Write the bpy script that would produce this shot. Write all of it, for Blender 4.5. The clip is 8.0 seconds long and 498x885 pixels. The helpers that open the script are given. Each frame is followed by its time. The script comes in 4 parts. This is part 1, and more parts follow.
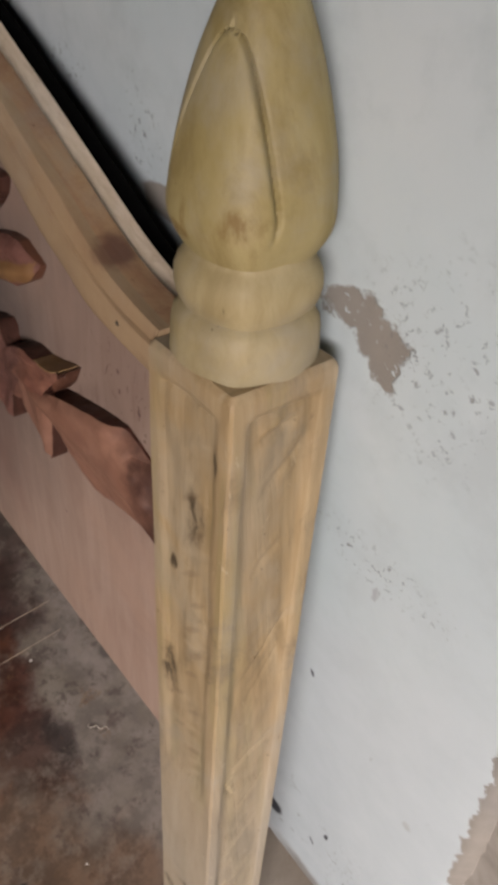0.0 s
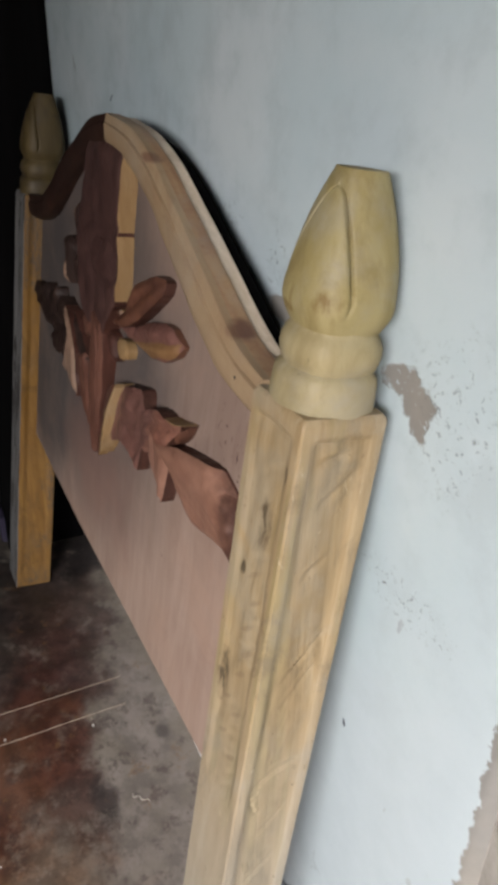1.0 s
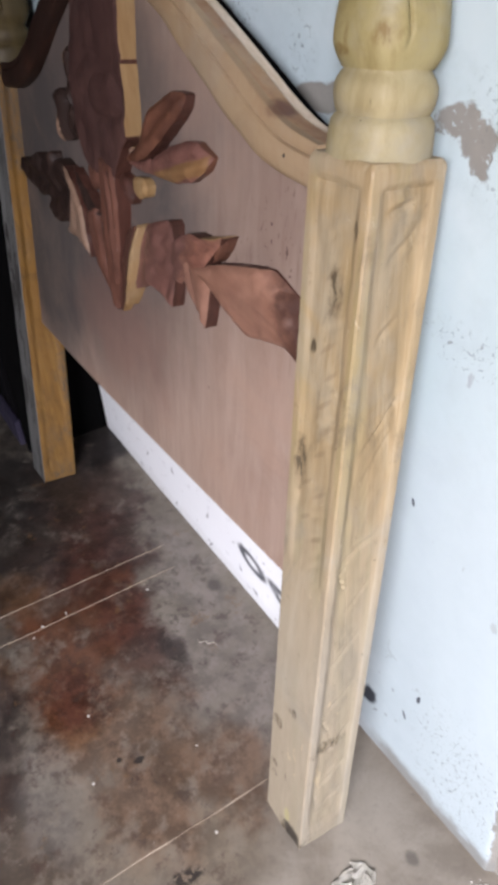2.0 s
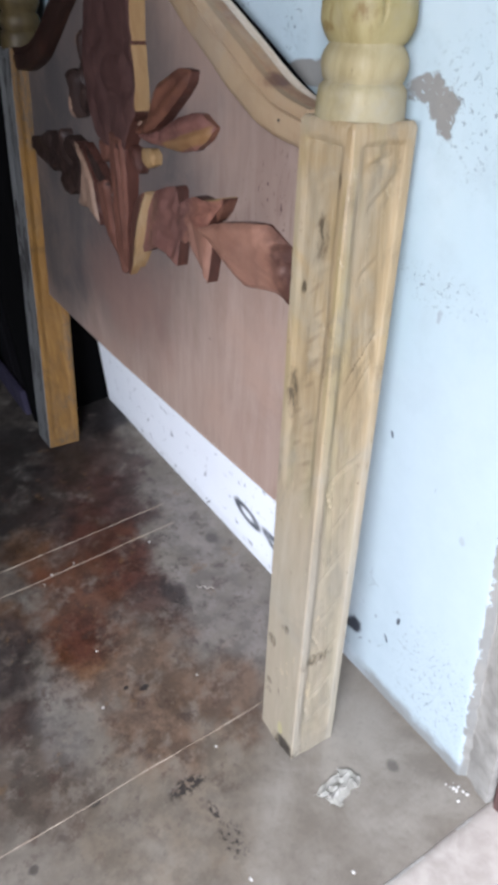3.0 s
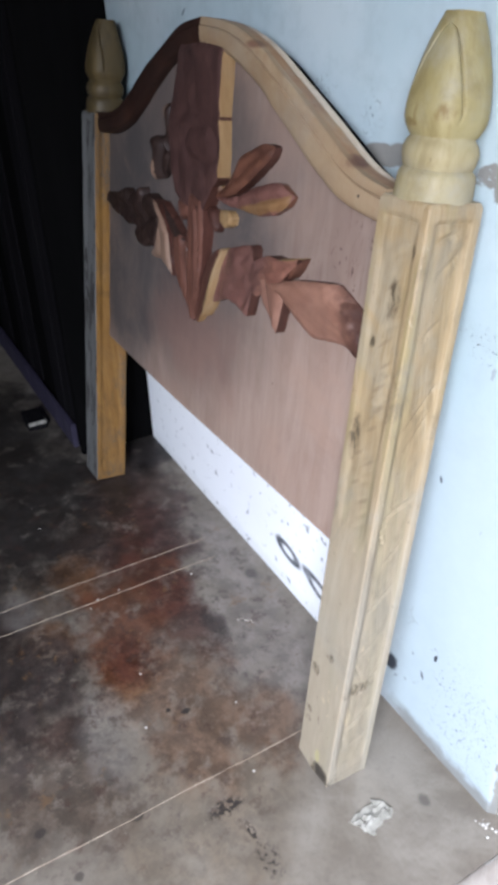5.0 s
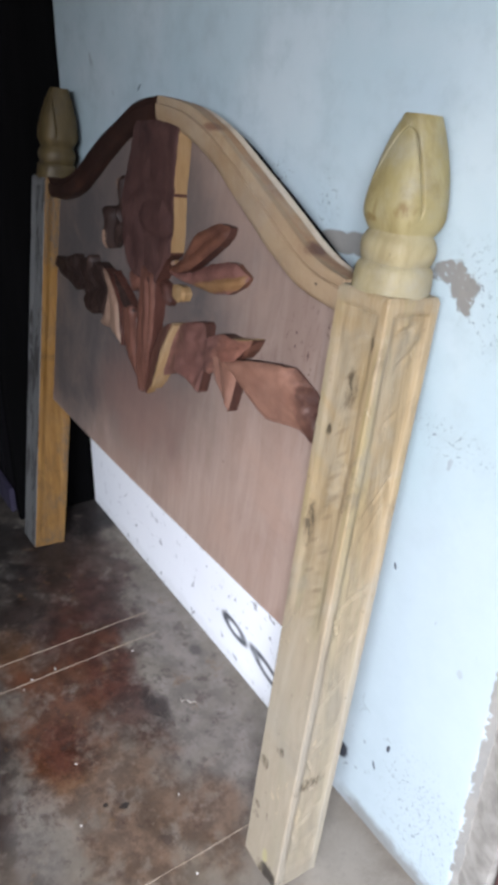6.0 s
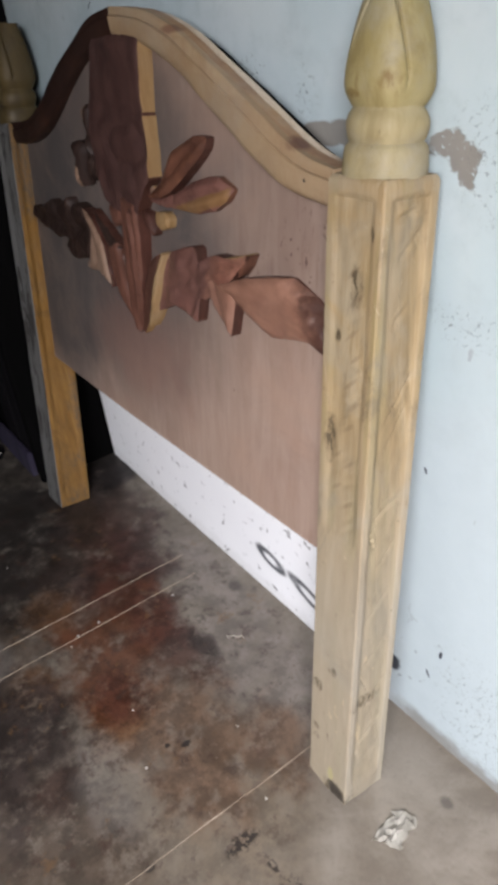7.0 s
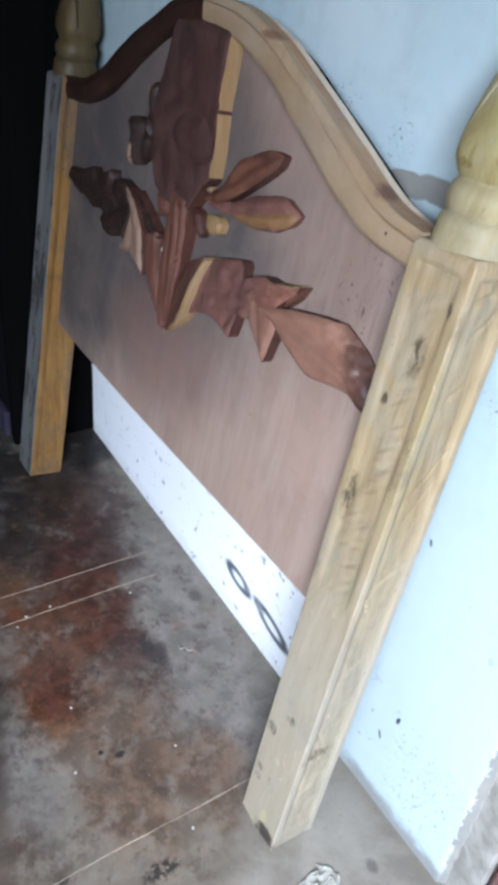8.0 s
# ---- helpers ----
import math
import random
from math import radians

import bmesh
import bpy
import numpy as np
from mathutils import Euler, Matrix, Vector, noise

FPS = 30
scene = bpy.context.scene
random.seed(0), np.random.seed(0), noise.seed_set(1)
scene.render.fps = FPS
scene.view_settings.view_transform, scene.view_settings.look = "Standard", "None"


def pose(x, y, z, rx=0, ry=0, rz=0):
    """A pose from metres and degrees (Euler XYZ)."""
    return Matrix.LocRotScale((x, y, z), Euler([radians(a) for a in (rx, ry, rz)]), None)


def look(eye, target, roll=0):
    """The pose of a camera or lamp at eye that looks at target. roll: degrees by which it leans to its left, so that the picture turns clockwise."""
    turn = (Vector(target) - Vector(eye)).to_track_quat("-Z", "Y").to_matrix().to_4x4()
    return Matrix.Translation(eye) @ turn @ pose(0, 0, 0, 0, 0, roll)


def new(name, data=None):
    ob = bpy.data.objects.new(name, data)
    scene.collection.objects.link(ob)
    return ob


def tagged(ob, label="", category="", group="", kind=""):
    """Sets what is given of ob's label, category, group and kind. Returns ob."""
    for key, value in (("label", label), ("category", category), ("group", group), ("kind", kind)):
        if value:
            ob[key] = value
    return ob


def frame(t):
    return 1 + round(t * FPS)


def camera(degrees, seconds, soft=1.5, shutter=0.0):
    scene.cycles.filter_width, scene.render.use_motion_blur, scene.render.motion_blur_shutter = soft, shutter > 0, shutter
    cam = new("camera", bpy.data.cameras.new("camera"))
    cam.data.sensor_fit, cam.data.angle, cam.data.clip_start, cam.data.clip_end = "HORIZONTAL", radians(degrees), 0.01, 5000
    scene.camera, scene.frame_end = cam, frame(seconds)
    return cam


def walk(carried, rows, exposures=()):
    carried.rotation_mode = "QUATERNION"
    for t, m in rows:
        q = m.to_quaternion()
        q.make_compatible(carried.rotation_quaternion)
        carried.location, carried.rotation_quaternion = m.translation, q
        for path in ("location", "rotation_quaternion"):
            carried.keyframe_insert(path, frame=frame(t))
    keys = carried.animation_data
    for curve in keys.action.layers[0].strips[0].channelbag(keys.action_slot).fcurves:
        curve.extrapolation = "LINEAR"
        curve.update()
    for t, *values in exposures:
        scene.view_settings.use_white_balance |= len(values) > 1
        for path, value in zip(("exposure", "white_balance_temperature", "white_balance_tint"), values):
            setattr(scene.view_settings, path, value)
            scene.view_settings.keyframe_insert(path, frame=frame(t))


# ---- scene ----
from mathutils import geometry

cam = camera(38.0, 8.0, soft=4.8)
PATH = [
    (0, (0.315, -0.34, 1.491), (-0.892, 0.56, 0.174), -2.4),
    (0.2, (0.341, -0.357, 1.464), (-0.939, 0.485, 0.179), 1.3),
    (0.3, (0.366, -0.381, 1.434), (-0.968, 0.435, 0.187), 4.2),
    (0.5, (0.456, -0.429, 1.434), (-0.962, 0.44, 0.323), 5.9),
    (0.7, (0.525, -0.435, 1.469), (-0.971, 0.465, 0.493), 4.0),
    (1, (0.535, -0.455, 1.499), (-1.035, 0.359, 0.566), 1.8),
    (1.2, (0.525, -0.484, 1.469), (-1.024, 0.267, 0.451), -2.8),
    (1.5, (0.547, -0.539, 1.439), (-0.964, 0.263, 0.403), -4.5),
    (1.7, (0.549, -0.571, 1.393), (-0.896, 0.237, 0.271), -4.4),
    (2.8, (0.684, -0.671, 1.364), (-0.763, 0.14, 0.246), -6.1),
    (3, (0.706, -0.702, 1.373), (-0.719, 0.122, 0.237), -4.4),
    (3.5, (0.766, -0.804, 1.365), (-0.658, -0.052, 0.179), -5.2),
    (4, (0.787, -0.832, 1.356), (-0.635, -0.065, 0.177), -4.8),
    (4.5, (0.767, -0.828, 1.377), (-0.709, -0.067, 0.262), -4.1),
    (4.7, (0.761, -0.829, 1.4), (-0.735, -0.031, 0.338), -3.2),
    (5.8, (0.703, -0.801, 1.443), (-0.789, 0.119, 0.48), 1.7),
    (6, (0.689, -0.808, 1.452), (-0.789, 0.193, 0.551), 1.5),
    (6.2, (0.704, -0.782, 1.453), (-0.754, 0.269, 0.575), -2.0),
    (6.5, (0.709, -0.757, 1.431), (-0.778, 0.192, 0.489), -8.5),
    (6.7, (0.681, -0.757, 1.408), (-0.797, 0.101, 0.370), -12.5),
    (7, (0.666, -0.785, 1.401), (-0.779, 0.125, 0.359), -7.4),
    (7.5, (0.636, -0.799, 1.391), (-0.796, 0.04, 0.276), -5.7),
    (7.7, (0.582, -0.833, 1.421), (-0.833, 0.063, 0.328), 1.8),
    (8, (0.539, -0.816, 1.447), (-0.818, 0.178, 0.365), 6.7),
]
EXPOSURES = [
    (0.0, -1.27, 7750, 27), (0.3, -0.8, 7350, 25), (0.5, -0.55, 6950, 27), (1.0, -0.93, 7150, 20), (1.5, -0.60, 7000, 24), (3.0, -0.58, 6050, 18), (3.5, -0.50, 6000, 16), (4.0, -0.82, 6000, 14),
    (4.5, -0.46, 5950, 16), (6.0, -0.54, 6200, 18), (6.5, -0.75, 6450, 18), (6.7, -0.80, 6800, 20), (7.0, -0.79, 6850, 20), (7.5, -0.55, 5950, 15), (7.7, -0.47, 5850, 15), (8.0, -0.35, 5650, 13),
]
walk(cam, [(t, look(eye, target, roll)) for t, eye, target, roll in PATH], EXPOSURES)

# ---- world and light: an overcast sky that enters by the open doorway ----
world = bpy.data.worlds.new("world")
scene.world = world
world.use_nodes = True
wt = world.node_tree
sky = wt.nodes.new("ShaderNodeTexSky")
sky.sky_type, sky.sun_disc = "NISHITA", False
sky.sun_elevation, sky.sun_rotation = radians(50), radians(70)
wt.links.new(sky.outputs[0], wt.nodes["Background"].inputs[0])
wt.nodes["Background"].inputs[1].default_value = 0.05

sun_data = bpy.data.lights.new("sun", "SUN")
sun_data.energy, sun_data.angle, sun_data.color = 0.8, radians(20), (1.0, 0.97, 0.92)
sun = new("sun", sun_data)
sun.matrix_world = look((6, 3, 8), (0, 0, 0))

# area lamp added outside the unseen wide entrance to stand for its daylight
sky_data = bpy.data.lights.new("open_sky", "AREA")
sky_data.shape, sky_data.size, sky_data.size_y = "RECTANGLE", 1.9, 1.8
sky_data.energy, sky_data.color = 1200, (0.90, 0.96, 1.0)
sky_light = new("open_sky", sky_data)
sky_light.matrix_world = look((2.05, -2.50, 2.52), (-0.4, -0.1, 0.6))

# ---- materials ----
class Nodes:
    """A short way to write node trees."""

    def __init__(self, name):
        self.mat = bpy.data.materials.new(name)
        self.mat.use_nodes = True
        self.tree = self.mat.node_tree
        self.bsdf = self.tree.nodes["Principled BSDF"]
        self.place = self.tree.nodes.new("ShaderNodeTexCoord").outputs["Object"]

    def put(self, socket, value):
        if isinstance(value, bpy.types.NodeSocket):
            self.tree.links.new(value, socket)
        elif isinstance(value, (tuple, list)) and len(value) == 3 and socket.type == "RGBA":
            socket.default_value = (*value, 1)
        else:
            socket.default_value = value

    def scaled(self, scale, turn=(0, 0, 0), where=None):
        n = self.tree.nodes.new("ShaderNodeMapping")
        self.put(n.inputs["Vector"], where or self.place)
        n.inputs["Scale"].default_value = scale
        n.inputs["Rotation"].default_value = [radians(a) for a in turn]
        return n.outputs[0]

    def noise(self, size, detail=6, rough=0.6, warp=0.0, where=None, colour=False):
        n = self.tree.nodes.new("ShaderNodeTexNoise")
        self.put(n.inputs["Vector"], where or self.place)
        n.inputs["Scale"].default_value, n.inputs["Detail"].default_value = size, detail
        n.inputs["Roughness"].default_value, n.inputs["Distortion"].default_value = rough, warp
        return n.outputs["Color" if colour else "Fac"]

    def maths(self, kind, a, b=0.5, c=0.0):
        n = self.tree.nodes.new("ShaderNodeMath")
        n.operation = kind
        for socket, value in zip(n.inputs, (a, b, c)):
            self.put(socket, value)
        return n.outputs[0]

    def vector(self, kind, a, b):
        n = self.tree.nodes.new("ShaderNodeVectorMath")
        n.operation = kind
        self.put(n.inputs[0], a)
        if kind == "SCALE":
            self.put(n.inputs["Scale"], b)
        else:
            self.put(n.inputs[1], b)
        return n.outputs["Value" if kind in ("DISTANCE", "LENGTH") else "Vector"]

    def span(self, value, low, high, to_low=0.0, to_high=1.0):
        n = self.tree.nodes.new("ShaderNodeMapRange")
        n.interpolation_type = "SMOOTHSTEP"
        for socket, v in zip(n.inputs, (value, low, high, to_low, to_high)):
            self.put(socket, v)
        return n.outputs[0]

    def mix(self, amount, a, b, kind="MIX"):
        n = self.tree.nodes.new("ShaderNodeMix")
        n.data_type, n.blend_type = "RGBA", kind
        self.put(n.inputs[0], amount)
        self.put(n.inputs[6], a)
        self.put(n.inputs[7], b)
        return n.outputs[2]

    def blot(self, centre, radii, rough=0.5, grain=9.0, edge=0.25, turn=0.0):
        """A stain with a ragged edge: 1 inside an ellipsoid, 0 outside."""
        away = self.vector("SUBTRACT", self.place, centre)
        if turn:
            n = self.tree.nodes.new("ShaderNodeVectorRotate")
            n.rotation_type = "Y_AXIS"
            self.put(n.inputs["Vector"], away)
            n.inputs["Angle"].default_value = radians(turn)
            away = n.outputs[0]
        away = self.vector("MULTIPLY", away, tuple(1 / r for r in radii))
        far = self.vector("LENGTH", away, (0, 0, 0))
        ragged = self.maths("MULTIPLY_ADD", self.noise(grain, 5, 0.65), rough * 2, far)
        ragged = self.maths("SUBTRACT", ragged, rough)
        return self.span(ragged, 1 + edge, 1 - edge)

    def most(self, *values):
        out = values[0]
        for v in values[1:]:
            out = self.maths("MAXIMUM", out, v)
        return out

    def bump(self, height, strength=0.3, distance=0.002):
        n = self.tree.nodes.new("ShaderNodeBump")
        self.put(n.inputs["Height"], height)
        n.inputs["Strength"].default_value, n.inputs["Distance"].default_value = strength, distance
        self.put(self.bsdf.inputs["Normal"], n.outputs[0])

    def done(self, colour, rough=0.6, spec=0.4):
        self.put(self.bsdf.inputs["Base Color"], colour)
        self.put(self.bsdf.inputs["Roughness"], rough)
        self.bsdf.inputs["Specular IOR Level"].default_value = spec
        return self.mat


def wood(name, light, dark, stain, stretch=(1, 1, 0.07), fine=60, stains=0.5, rough=0.62, turn=(0, 0, 0), spec=0.35, knots=(), knot=(0.085, 0.062, 0.04), dusty=0.8, solid=False, relief=0.35):
    n = Nodes(name)
    where = n.scaled(stretch, turn)
    grain = n.noise(fine, 8, 0.6, 1.2, where)
    broad = n.noise(fine * 0.22, 4, 0.55, 2.0, where)
    colour = n.mix(n.span(grain, 0.34, 0.68), light, dark)
    colour = n.mix(n.span(broad, 0.42, 0.72, 0, 0.75), colour, dark)
    blotch = n.span(n.noise(7, 6, 0.7, 0.6), 0.56, 0.74, 0, stains)
    colour = n.mix(blotch, colour, stain)
    mottle = n.span(n.noise(24, 7, 0.72, 0.5, n.scaled((1, 1, 0.4))), 0.46, 0.66, 0, stains * 0.8)
    colour = n.mix(mottle, colour, tuple(0.55 * a + 0.45 * b for a, b in zip(dark, stain)))
    worn = n.span(n.noise(3.4, 7, 0.7, 0.3), 0.48, 0.66, 0, stains * dusty)
    colour = n.mix(worn, colour, tuple(0.45 * c + 0.55 * (sum(light) / 3) * k for c, k in zip(light, (1.0, 0.97, 0.88))))
    specks = n.span(n.noise(95, 3, 0.5, 0.4, n.scaled((1, 1, 0.45))), 0.71, 0.78, 0, stains)
    colour = n.mix(specks, colour, tuple(c * 0.5 for c in stain))
    for centre, radii in knots:
        ring = n.blot(centre, radii, 0.6 if solid else 1.0, 55, 0.45)
        crack = n.span(n.noise(130, 5, 0.7, 0, n.scaled((1, 1, 0.35))), 0.40, 0.60, 0.25, 0.95)
        colour = n.mix(n.maths("MULTIPLY", ring, 0.8 if solid else crack), colour, knot)
    n.bump(n.maths("ADD", grain, n.noise(140, 3, 0.5, 0, where)), relief, 0.0015)
    return n.done(colour, n.span(broad, 0.3, 0.7, rough - 0.08, rough + 0.1), spec)


# knots and stains on the posts stand where the boards show them
KNOTS = (
    ((-0.046, -0.134, 1.045), (0.012, 0.02, 0.028)),
    ((-0.085, -0.160, 0.800), (0.010, 0.02, 0.035)),
    ((-0.090, -0.223, 0.270), (0.012, 0.02, 0.013)),
    ((-0.090, -0.236, 0.158), (0.009, 0.02, 0.009)),
    ((-0.089, -0.239, 0.132), (0.007, 0.02, 0.008)),
    ((-0.050, -0.215, 0.330), (0.006, 0.02, 0.010)),
    ((-0.030, -0.250, 0.020), (0.030, 0.03, 0.022)),
    ((-0.003, -0.185, 0.270), (0.010, 0.030, 0.014)),
    ((-0.020, -0.128, 1.120), (0.004, 0.02, 0.012)),
    ((-0.078, -0.142, 0.970), (0.005, 0.02, 0.008)),
)


# across, height up the post, half length
NICKS = ((-0.052, 1.062, 0.012), (-0.046, 1.022, 0.011), (-0.050, 0.972, 0.013), (-0.040, 0.938, 0.010), (-0.046, 0.898, 0.012), (-0.040, 0.862, 0.012),
         (-0.047, 0.825, 0.010), (-0.070, 0.770, 0.009), (-0.042, 0.762, 0.011), (-0.066, 0.715, 0.009), (-0.040, 0.690, 0.011))


def make_post_wood(name, tint):
    """Planed pale wood: long olive and brown streaks, greyed handling marks, knots."""
    n = Nodes(name)
    long = n.scaled((1, 1, 0.045))
    grain = n.noise(85, 8, 0.62, 1.0, long)
    streak = n.noise(24, 6, 0.62, 0.5, long)
    flame = n.noise(15, 5, 0.6, 0.9, n.scaled((1, 1, 0.12)))
    colour = n.mix(n.span(grain, 0.32, 0.68), (0.347, 0.253, 0.128), (0.282, 0.195, 0.0903))
    colour = n.mix(n.span(streak, 0.50, 0.60, 0, 0.75), colour, (0.275, 0.212, 0.092))
    colour = n.mix(n.span(streak, 0.44, 0.34, 0, 0.7), colour, (0.414, 0.327, 0.191))
    colour = n.mix(n.span(flame, 0.53, 0.64, 0, 0.6), colour, (0.205, 0.146, 0.070))
    colour = n.mix(n.span(n.noise(9, 7, 0.7, 0.8, n.scaled((1, 1, 0.45))), 0.52, 0.64, 0, 0.75), colour, (0.17, 0.124, 0.0636))
    colour = n.mix(n.span(n.noise(5, 6, 0.65, 0.4), 0.50, 0.66, 0, 0.55), colour, (0.295, 0.254, 0.17))
    up = n.tree.nodes.new("ShaderNodeSeparateXYZ")
    n.put(up.inputs[0], n.place)
    dry = n.span(n.maths("MULTIPLY_ADD", n.noise(6, 5, 0.6), 0.35, up.outputs[2]), 1.12, 0.58, 0, 0.68)
    colour = n.mix(dry, colour, n.mix(grain, (0.318, 0.288, 0.214), (0.258, 0.228, 0.160)))
    # pale bruises with sharp edges, left by the chisel
    colour = n.mix(n.span(n.noise(46, 4, 0.6, 1.5, n.scaled((1, 1, 0.3), (0, 12, 0))), 0.655, 0.70, 0, 0.7), colour, (0.439, 0.354, 0.212))
    smear = n.span(n.noise(38, 7, 0.75, 0.6, n.scaled((1, 1, 0.5))), 0.60, 0.72, 0, 0.75)
    colour = n.mix(smear, colour, (0.126, 0.0904, 0.0451))
    specks = n.span(n.noise(120, 3, 0.5, 0.4, n.scaled((1, 1, 0.4))), 0.71, 0.77, 0, 0.8)
    colour = n.mix(specks, colour, (0.0815, 0.0544, 0.0266))
    crack = n.span(n.noise(130, 5, 0.7, 0, n.scaled((1, 1, 0.35))), 0.40, 0.60, 0.2, 0.95)
    for centre, radii in KNOTS:
        ring = n.blot(centre, radii, 1.0, 55, 0.45)
        colour = n.mix(n.maths("MULTIPLY", ring, crack), colour, (0.0532, 0.0375, 0.0186))
    # nicks cut across the front hollow, their shading put in as brown
    for x, up_post, long_cut in NICKS:
        where_cut = (x, -0.250 + 0.115 * up_post, 0.011 + 0.9934 * up_post)
        nick = n.blot(where_cut, (long_cut * 1.4, 0.03, 0.0034), 0.6, 60, 0.45, 42)
        colour = n.mix(n.maths("MULTIPLY", nick, 0.28), colour, (0.088, 0.045, 0.022))
    rot = n.blot((-0.026, -0.252, 0.026), (0.022, 0.03, 0.022), 0.9, 40, 0.3)
    colour = n.mix(n.maths("MULTIPLY", rot, 0.9), colour, (0.032, 0.026, 0.019))
    green = n.blot((-0.044, -0.250, 0.062), (0.008, 0.03, 0.016), 0.6, 60, 0.2)
    colour = n.mix(n.maths("MULTIPLY", green, 0.8), colour, (0.36, 0.32, 0.14))
    colour = n.mix(1.0, colour, tint, "MULTIPLY")
    n.bump(n.maths("ADD", grain, n.maths("ADD", n.noise(140, 3, 0.5, 0, long), n.maths("MULTIPLY", streak, 1.5))), 0.4, 0.002)
    return n.done(colour, n.span(flame, 0.3, 0.7, 0.50, 0.68), 0.4)


# tints of one wood: hollow shade and edge light are partly put in
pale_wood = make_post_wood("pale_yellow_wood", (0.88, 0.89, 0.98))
hollow_wood = make_post_wood("shaded_hollow_wood", (0.84, 0.85, 0.92))
lit_edge_wood = make_post_wood("lit_post_edge_wood", (0.96, 1.01, 1.18))
BUD_FLECKS = (((-0.062, -0.104, 1.296), (0.0035, 0.02, 0.014)), ((-0.074, -0.100, 1.286), (0.016, 0.03, 0.005)), ((-0.020, -0.085, 1.300), (0.012, 0.02, 0.010)), ((-0.094, -0.090, 1.300), (0.008, 0.02, 0.010)))
# finial wood darkened for the far post: its shade is put into the colour
far_finial_wood = wood("shaded_yellow_wood", (0.080, 0.056, 0.021), (0.052, 0.036, 0.013), (0.032, 0.021, 0.009), (1, 1, 0.16), 30, 1.0)
finial_wood = wood("green_yellow_wood", (0.290, 0.246, 0.120), (0.218, 0.175, 0.070), (0.125, 0.082, 0.030), (1, 1, 0.22), 18, 1.0, knots=BUD_FLECKS, knot=(0.15, 0.098, 0.032))
rail_wood = wood("honey_wood", (0.310, 0.226, 0.138), (0.242, 0.164, 0.092), (0.187, 0.0838, 0.0437), (0.10, 1, 0.16), 55, 0.5, knots=(((-0.205, -0.085, 1.214), (0.026, 0.02, 0.010)), ((-0.52, -0.085, 1.372), (0.035, 0.02, 0.006))), knot=(0.12, 0.055, 0.034), solid=True)
# the high blot puts the dimness of the post's upper end into the colour
orange_wood = wood("orange_stained_wood", (0.215, 0.112, 0.026), (0.160, 0.078, 0.016), (0.045, 0.027, 0.011), stains=0.75, dusty=0.15, knots=(((-1.44, -0.15, 0.16), (0.05, 0.09, 0.05)), ((-1.44, -0.19, 0.03), (0.06, 0.09, 0.04)), ((-1.44, -0.14, 0.36), (0.04, 0.06, 0.04)), ((-1.40, -0.05, 1.10), (0.10, 0.12, 0.16)), ((-1.386, -0.115, 0.30), (0.02, 0.025, 0.14))))
red_wood = wood("red_brown_wood", (0.220, 0.100, 0.068), (0.118, 0.048, 0.034), (0.045, 0.021, 0.017), (0.22, 1, 0.5), 60, 0.85, 0.42, dusty=0.2, relief=0.8)
russet_wood = wood("russet_wood", (0.118, 0.050, 0.030), (0.068, 0.028, 0.018), (0.050, 0.022, 0.016), (0.25, 1, 0.5), 50, 0.85, 0.42, dusty=0.1, relief=0.8)
maroon_wood = wood("maroon_wood", (0.150, 0.069, 0.054), (0.102, 0.045, 0.035), (0.036, 0.018, 0.015), (0.4, 1, 0.4), 50, 0.9, 0.42, dusty=0.15, relief=0.9)
salmon_wood = wood("salmon_wood", (0.222, 0.112, 0.077), (0.168, 0.080, 0.053), (0.098, 0.044, 0.032), (0.22, 1, 0.5), 45, 0.7, 0.45, dusty=0.2, relief=0.5)
leaf_wood = wood("salmon_wood_with_dark_end", (0.232, 0.120, 0.082), (0.178, 0.087, 0.058), (0.105, 0.048, 0.035), (0.22, 1, 0.5), 45, 0.6, 0.45, dusty=0.2, relief=0.5,
                 knots=[((u, -0.15, 0.011 + 0.9934 * w), (r, 0.08, r * 0.8)) for u, w, r in ((-0.214, 1.010, 0.014), (-0.196, 0.998, 0.022), (-0.172, 0.984, 0.032), (-0.150, 0.960, 0.038), (-0.132, 0.928, 0.040), (-0.118, 0.900, 0.038))],
                 knot=(0.045, 0.020, 0.015), solid=True)
trunk_wood = wood("dull_maroon_wood", (0.074, 0.038, 0.032), (0.046, 0.023, 0.020), (0.024, 0.014, 0.013), (1, 1, 0.5), 14, 0.9, 0.5, dusty=0.5, relief=0.3, spec=0.15)
# left spray's wood, darkened: the dim side's shade is put into the colour
shaded_red_wood = wood("shade_toned_red_wood", (0.034, 0.020, 0.016), (0.020, 0.012, 0.010), (0.011, 0.008, 0.0075), (0.4, 1, 0.4), 40, 0.7, 0.5, dusty=0.3, relief=0.8, spec=0.15)
deep_wood = wood("dark_red_wood", (0.074, 0.030, 0.022), (0.044, 0.019, 0.014), (0.020, 0.011, 0.009), (1, 1, 0.10), 60, 0.7, 0.45, dusty=0.25, relief=0.8, spec=0.15)
# dark brown rail; some of the dim end's shade is in the colour
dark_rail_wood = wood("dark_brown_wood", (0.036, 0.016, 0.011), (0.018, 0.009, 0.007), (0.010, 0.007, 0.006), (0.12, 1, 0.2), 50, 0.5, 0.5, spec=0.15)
rail_top = wood("red_streaked_wood", (0.338, 0.222, 0.122), (0.266, 0.150, 0.078), (0.141, 0.0411, 0.0227), (0.10, 1, 0.3), 34, 0.9, knots=(((-0.205, -0.085, 1.214), (0.026, 0.02, 0.010)), ((-0.52, -0.085, 1.372), (0.035, 0.02, 0.006))), knot=(0.085, 0.034, 0.024), solid=True)
